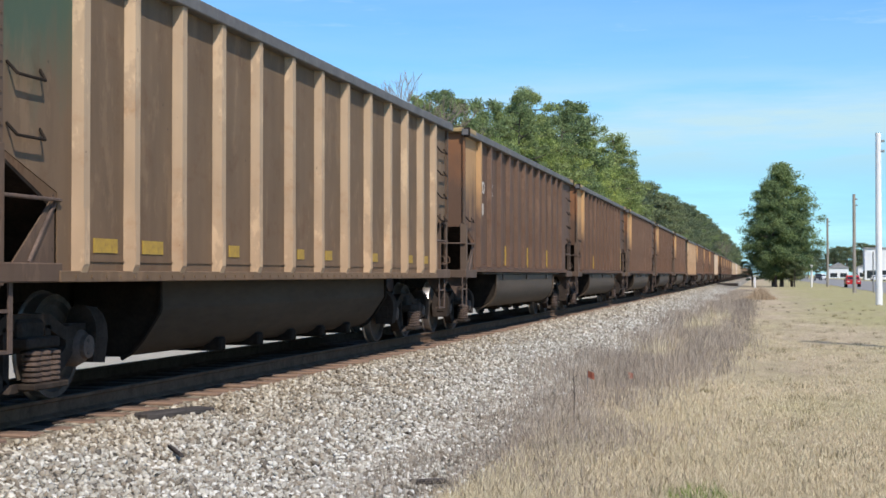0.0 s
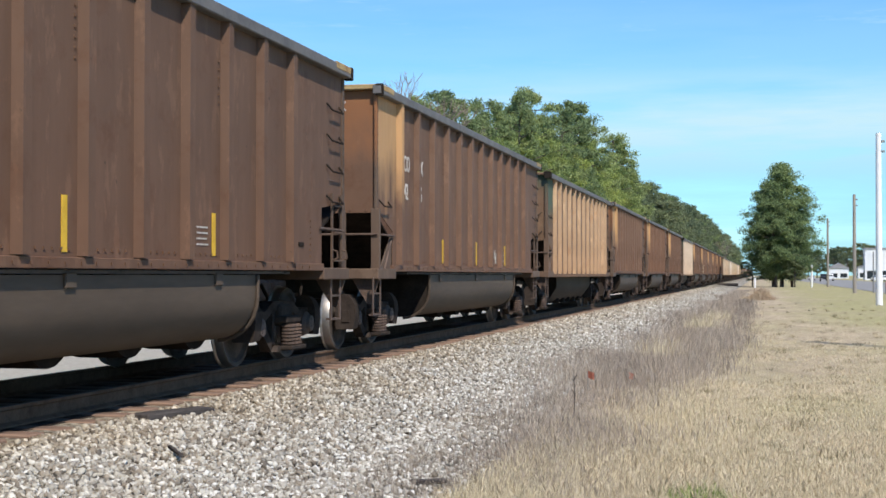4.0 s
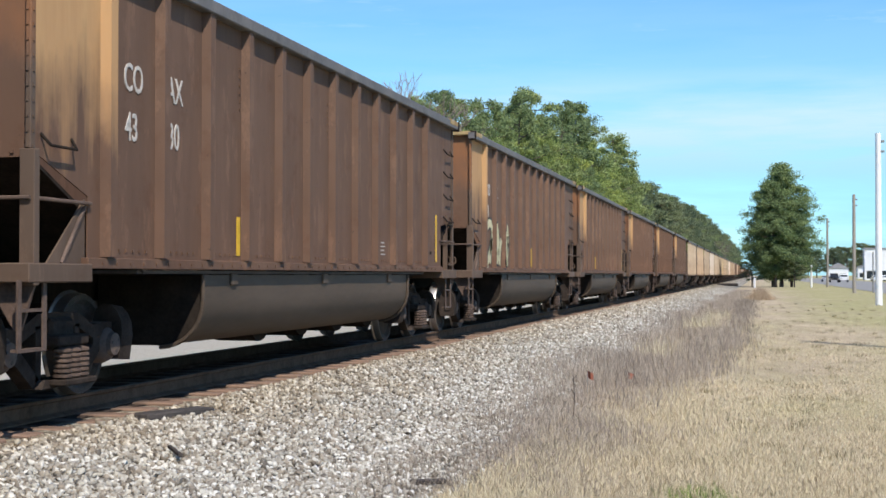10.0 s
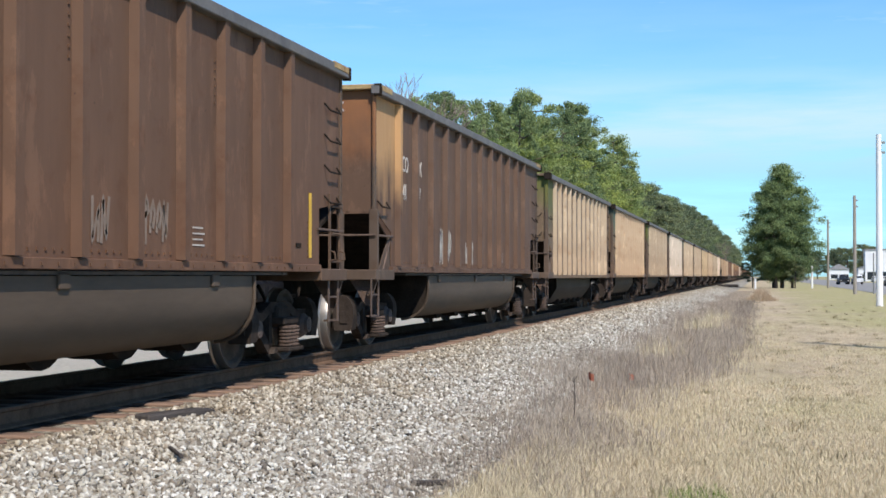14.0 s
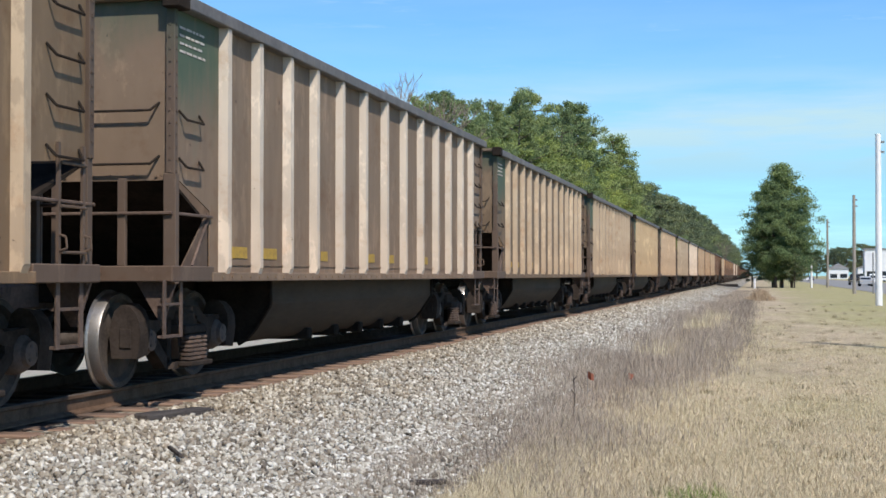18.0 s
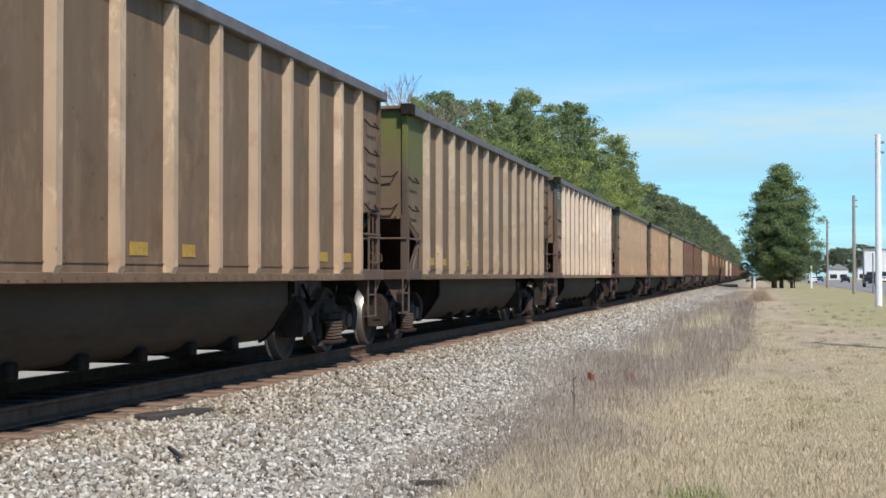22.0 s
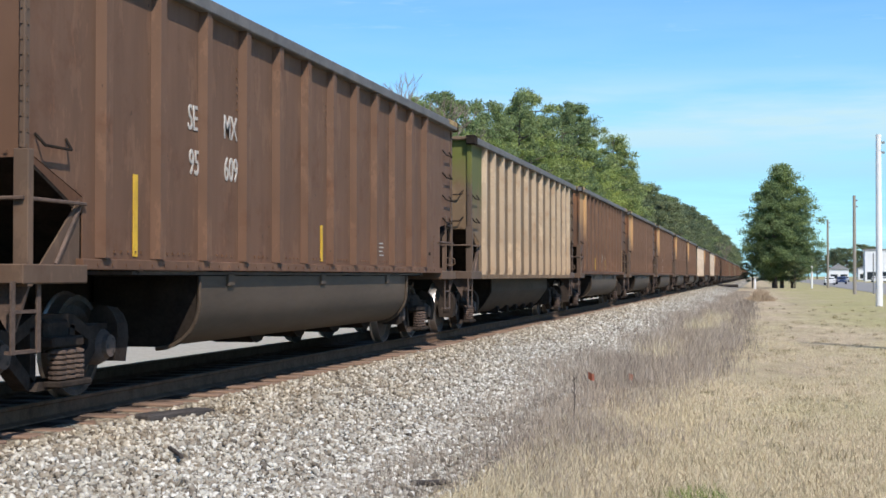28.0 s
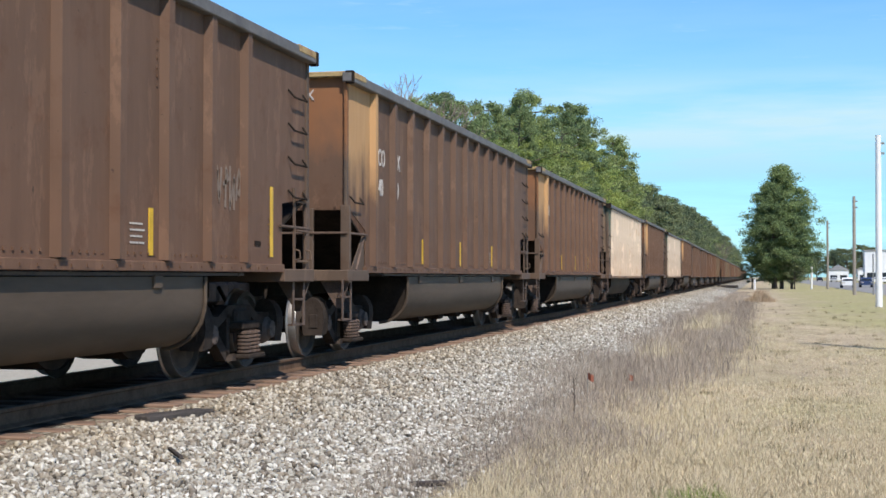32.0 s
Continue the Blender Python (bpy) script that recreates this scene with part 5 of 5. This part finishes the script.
def joined(name, parts_v, parts_f, material):
    me = bpy.data.meshes.new(name)
    v = np.concatenate(parts_v)
    f = np.concatenate(parts_f)
    me.vertices.add(len(v))
    me.vertices.foreach_set("co", v.astype(np.float32).ravel())
    k = f.shape[1]
    me.loops.add(f.size)
    me.loops.foreach_set("vertex_index", f.astype(np.int32).ravel())
    me.polygons.add(len(f))
    me.polygons.foreach_set("loop_start", np.arange(0, f.size, k, dtype=np.int32))
    me.update(calc_edges=True)
    me.materials.append(material)
    return me


ROCK1, ROCKS = stone_mat("loose_stone", False), stone_mat("loose_stones", True)
shapes = []
for k in range(10):
    bm = stone_mesh(k)
    shapes.append(finish("stone", bm, ROCK1))
rs = np.random.RandomState(3)
bx = np.array([p[0] for p in BED_PROFILE])
bz = np.array([p[1] for p in BED_PROFILE])
for k in range(200):
    o = new("stone", shapes[k % 10])
    o.parent = bed
    x, y = rs.uniform(2.0, 4.1), rs.uniform(8.2, 10.2)
    r = rs.uniform(0.018, 0.036)
    o.location = (x, y, float(np.interp(x, bx, bz)) + r * 0.4)
    o.rotation_euler = rs.uniform(0, 6.28, 3).tolist()
    o.scale = (r, r, r)


def scatter_stones(n, ylo, yhi, power, rlo, rhi, xlo=1.36, xhi=4.9):
    geo = []
    for me in shapes:
        v = np.array([tuple(p.co) for p in me.vertices])
        f = np.array([list(p.vertices) for p in me.polygons])
        geo.append((v, f))
    u = rs.uniform(0, 1, n)
    y = (ylo ** (1 - power) + u * (yhi ** (1 - power) - ylo ** (1 - power))) ** (1 / (1 - power))
    x = rs.uniform(xlo, xhi, n)
    x = np.where(x > 3.8, x - (x - 3.8) * rs.uniform(0, 1.3, n), x)
    z = np.maximum(np.interp(x, bx, bz), -0.005)
    r = rs.uniform(rlo, rhi, n)
    V, F, at = [], [], 0
    which = rs.randint(0, len(geo), n)
    for g in range(len(geo)):
        idx = np.where(which == g)[0]
        v, f = geo[g]
        q = rs.normal(size=(len(idx), 4))
        q /= np.linalg.norm(q, axis=1)[:, None]
        w, a, b, c = q.T
        R = np.stack([1 - 2 * (b * b + c * c), 2 * (a * b - c * w), 2 * (a * c + b * w), 2 * (a * b + c * w), 1 - 2 * (a * a + c * c), 2 * (b * c - a * w),
                      2 * (a * c - b * w), 2 * (b * c + a * w), 1 - 2 * (a * a + b * b)], 1).reshape(-1, 3, 3)
        pts = np.einsum("nij,kj->nki", R, v) * r[idx][:, None, None] + np.stack([x[idx], y[idx], z[idx] + r[idx] * 0.35], 1)[:, None, :]
        V.append(pts.reshape(-1, 3))
        F.append((f[None] + (np.arange(len(idx)) * len(v))[:, None, None] + at).reshape(-1, f.shape[1]))
        at += len(idx) * len(v)
    return V, F


V, F = scatter_stones(52000, 5.5, 36, 0.9, 0.015, 0.038)
o = tagged(new("ballast_stones", joined("ballast_stones", V, F, ROCKS)), "loose grey and white crushed stones of the ballast", "ballast stones", kind="stuff")
V, F = scatter_stones(26000, 33, 150, 1.2, 0.028, 0.06)
o = tagged(new("ballast_stones", joined("ballast_stones", V, F, ROCKS)), "grey crushed stones further along the track", "ballast stones", kind="stuff")


# ---- grass ----
def blade_mat(name, *stops):
    m, n, l, b = mat(name, 0.9)
    rnd = n.new("ShaderNodeNewGeometry").outputs["Random Per Island"]
    big = noise_tex(n, l, coords(n, l, (1, 0.4, 1)), 0.9, 3)
    k = calc(n, l, "ADD", calc(n, l, "MULTIPLY", rnd, 0.65), calc(n, l, "MULTIPLY", big, 0.35))
    l.new(ramp(n, l, k, *stops), b.inputs["Base Color"])
    return m


STRAW = blade_mat("dry_blades", (0.15, (0.29, 0.23, 0.15)), (0.42, (0.51, 0.425, 0.28)), (0.62, (0.66, 0.565, 0.40)), (0.9, (0.44, 0.39, 0.22)))
WEED = blade_mat("grey_weeds", (0.15, (0.17, 0.135, 0.11)), (0.45, (0.31, 0.255, 0.205)), (0.75, (0.44, 0.375, 0.30)), (0.9, (0.54, 0.46, 0.35)))


DULL = blade_mat("dull_weeds", (0.15, (0.13, 0.105, 0.085)), (0.5, (0.25, 0.205, 0.165)), (0.85, (0.40, 0.34, 0.265)))


def blades(name, x, y, z, h, w, lean, material, label):
    n = len(x)
    a = rs.uniform(0, 6.283, n)
    side = np.stack([np.cos(a), np.sin(a), np.zeros(n)], 1) * w[:, None]
    b = rs.uniform(0, 6.283, n)
    tilt = np.stack([np.cos(b), np.sin(b), np.zeros(n)], 1) * (lean * rs.uniform(0.2, 1, n) * h)[:, None]
    root = np.stack([x, y, z], 1)
    mid = root + tilt * 0.35 + np.stack([0 * x, 0 * x, h * 0.6], 1)
    tip = root + tilt + np.stack([0 * x, 0 * x, h], 1)
    v = np.stack([root - side, root + side, mid + side * 0.7, mid - side * 0.7, tip], 1).reshape(-1, 3)
    f = np.arange(n)[:, None] * 5
    tri = np.concatenate([f + np.array([[0, 1, 2]]), f + np.array([[0, 2, 3]]), f + np.array([[3, 2, 4]])], 0)
    me = joined(name, [v], [tri], material)
    return tagged(new(name, me), label, "grass", kind="stuff")


def spread(n, ylo, yhi, power, lo, hi):
    u = rs.uniform(0, 1, n)
    y = (ylo ** (1 - power) + u * (yhi ** (1 - power) - ylo ** (1 - power))) ** (1 / (1 - power))
    t = rs.uniform(0, 1, n)
    return lo(y) + t * (hi(y) - lo(y)), y


x, y = spread(190000, 7.0, 60, 1.6, lambda y: 4.6 + 0 * y, lambda y: 7.6 + 0.11 * y)
keep = rs.uniform(0, 1, len(x)) < np.clip((x - 4.4) / 0.8, 0.15, 1) * np.clip((58 - y) / 40, 0, 1)
x, y = x[keep], y[keep]
patch = np.array([0.5 + 0.5 * noise.noise((a * 0.8, b * 0.5, 7)) for a, b in zip(x, y)])
mown = np.clip((6.9 + 0.02 * y - x) / 1.2, 0.25, 1)
blades("lawn_grass", x, y, 0 * x, (0.02 + 0.085 * mown * patch * rs.uniform(0.3, 1.3, len(x))) * (1 + 1.2 * np.clip((17 - y) / 9, 0, 1)), 0.0016 + 0.00011 * y, 0.8, STRAW, "short dry straw-coloured mown grass")
x, y = spread(300000, 7.2, 150, 1.3, lambda y: 3.2 + 0 * y, lambda y: 7.0 + 0 * y)
dens = np.exp(-((x - 4.95 - 0.3 * np.sin(y * 0.23)) / (0.85 + 0.18 * np.sin(y * 0.61))) ** 2)
pt = np.array([0.5 + 0.5 * noise.noise((a * 0.9, b * 0.35, 2)) for a, b in zip(x, y)])
near = np.clip((y - 8) / 14, 0.25, 1) * np.clip(1.4 - y / 120, 0.4, 1)
keep = rs.uniform(0, 1, len(x)) < dens * np.clip(pt * 1.7 - 0.15, 0.05, 1) * np.clip((y - 4) / 16, 0.2, 1)
x, y, pt, near = x[keep], y[keep], pt[keep], near[keep]
zz = np.where(x < 4.5, np.interp(x, bx, bz), 0)
blades("dry_weeds", x, y, np.maximum(zz, 0), (0.10 + 0.40 * pt * rs.uniform(0.15, 1.1, len(x))) * near, 0.0018 + 0.00007 * y, 0.55, WEED, "tall grey-brown dead weeds along the ballast")
# the weeds' darker edge towards the lawn, and low grey grass creeping over the near stones
x = np.concatenate([rs.normal(6.05, 0.30, 9000), 5.15 - 1.35 * rs.uniform(0, 1, 11000) ** 1.5])
y = np.concatenate([24 + 60 * rs.uniform(0, 1, 9000), 8.6 + 6.5 * rs.uniform(0, 1, 11000)])
pt = np.array([0.5 + 0.5 * noise.noise((a * 1.1, b * 0.5, 12)) for a, b in zip(x, y)])
keep = rs.uniform(0, 1, len(x)) < pt * 1.4 - 0.15
x, y, pt = x[keep], y[keep], pt[keep]
zz = np.where(x < 4.5, np.interp(x, bx, bz), 0)
blades("edge_weeds", x, y, np.maximum(zz, 0), np.where(y > 20, 0.12 + 0.36 * pt, 0.04 + 0.13 * pt) * rs.uniform(0.3, 1.1, len(x)), 0.0015 + 0.00007 * y, 0.6, DULL, "thin grey weeds at the edge of the stones")
# dull tufts the mower missed
cx, cy = spread(240, 12, 90, 1.1, lambda y: 6.0 + 0 * y, lambda y: 7.8 + 0.10 * y)
x = np.repeat(cx, 16) + rs.normal(0, 0.07, 240 * 16)
y = np.repeat(cy, 16) + rs.normal(0, 0.05, 240 * 16)
OLIVEB = blade_mat("olive_tufts", (0.2, (0.19, 0.155, 0.085)), (0.6, (0.30, 0.25, 0.145)), (0.9, (0.40, 0.34, 0.21)))
blades("mown_tufts", x, y, 0 * x, (0.035 + 0.06 * rs.uniform(0, 1, len(x))), 0.003 + 0.0001 * y, 0.9, OLIVEB, "dull olive tufts scattered over the mown lawn")
# pale taller tufts among the weeds
tx, ty = [], []
for cx, cy, r, k in ((5.25, 39.5, 0.55, 350), (4.95, 27, 0.5, 120), (5.4, 48, 0.6, 200)):
    tx.append(rs.normal(cx, r * 0.5, k)), ty.append(rs.normal(cy, r, k))
x, y = np.concatenate(tx), np.concatenate(ty)
blades("grass_tufts", x, y, 0 * x, 0.22 + 0.38 * rs.uniform(0, 1, len(x)), 0.003 + 0.00008 * y, 0.6, STRAW, "pale dry grass tufts standing in the weeds")
GREENB = blade_mat("green_blades", (0.2, (0.10, 0.15, 0.03)), (0.6, (0.20, 0.27, 0.06)), (0.9, (0.34, 0.36, 0.12)))
x, y = rs.normal(6.35, 0.13, 420), rs.normal(10.05, 0.22, 420)
blades("green_sprigs", x, y, 0 * x, 0.05 + 0.09 * rs.uniform(0, 1, len(x)), 0.003 + 0 * x, 0.9, GREENB, "fresh green grass sprigs in the dry lawn")
# a rust-coloured dead bush past the weeds
x, y = rs.normal(6.9, 0.36, 3200), rs.normal(93, 0.9, 3200)
BUSH = blade_mat("rusty_dead_leaves", (0.2, (0.27, 0.19, 0.12)), (0.5, (0.40, 0.29, 0.19)), (0.8, (0.50, 0.40, 0.28)))
blades("dead_bush", x, y, 0 * x, 0.22 + 0.75 * rs.uniform(0, 1, len(x)) * np.exp(-((x - 6.9) / 0.55) ** 2), 0.008 + 0 * x, 0.7, BUSH, "rust-brown dead bush at the end of the weeds")

# ---- cloud layer ----
m, n, l, b = mat("thin_cloud", 1.0)
v = n.new("ShaderNodeVectorMath")
v.operation = "NORMALIZE"
l.new(n.new("ShaderNodeTexCoord").outputs["Object"], v.inputs[0])
sep = n.new("ShaderNodeSeparateXYZ")
l.new(v.outputs[0], sep.inputs[0])
mp = n.new("ShaderNodeMapping")
mp.inputs["Scale"].default_value = (3.2, 3.2, 26)
mp.inputs["Rotation"].default_value = (0.03, 0.02, 0)
l.new(v.outputs[0], mp.inputs[0])
streak = noise_tex(n, l, mp.outputs[0], 1.6, 6, 0.55)
wisp = noise_tex(n, l, mp.outputs[0], 4.5, 7, 0.65)
band = ramp(n, l, sep.outputs[2], (0.0, (0.60,) * 3), (0.05, (0.45,) * 3), (0.085, (0.85,) * 3), (0.115, (0.98,) * 3), (0.15, (0.15,) * 3), (0.30, (0.05,) * 3))
thick = calc(n, l, "MULTIPLY", band, ramp(n, l, streak, (0.36, (0.30,) * 3), (0.58, (1,) * 3)))
thin = calc(n, l, "MULTIPLY", ramp(n, l, wisp, (0.54, (0,) * 3), (0.74, (1,) * 3)), 0.35)
alpha = calc(n, l, "MAXIMUM", thick, thin)
tp, em, mx = n.new("ShaderNodeBsdfTransparent"), n.new("ShaderNodeEmission"), n.new("ShaderNodeMixShader")
em.inputs[0].default_value, em.inputs[1].default_value = (0.66, 0.89, 1.0, 1), 0.84
l.new(ramp(n, l, sep.outputs[2], (0.0, (0.34, 0.71, 0.93)), (0.055, (0.37, 0.75, 0.96)), (0.10, (0.62, 0.89, 1.0))), em.inputs[0])
l.new(alpha, mx.inputs[0]), l.new(tp.outputs[0], mx.inputs[1]), l.new(em.outputs[0], mx.inputs[2])
l.new(mx.outputs[0], n["Material Output"].inputs[0])
bm = bmesh.new()
rings = []
for e in (-0.5, 1, 3, 5, 8, 12, 17, 23, 29):
    rings.append([bm.verts.new((3600 * math.cos(radians(e)) * math.cos(k * math.pi / 36), 3600 * math.cos(radians(e)) * math.sin(k * math.pi / 36), 3600 * math.sin(radians(e)))) for k in range(72)])
for a, c in zip(rings, rings[1:]):
    for k in range(72):
        bm.faces.new((a[k], a[(k + 1) % 72], c[(k + 1) % 72], c[k]))
clouds = tagged(new("backdrop", finish("backdrop", bm, m, 180)), "thin white cloud veil drifting in a blue sky", "sky", kind="structure")


motions()
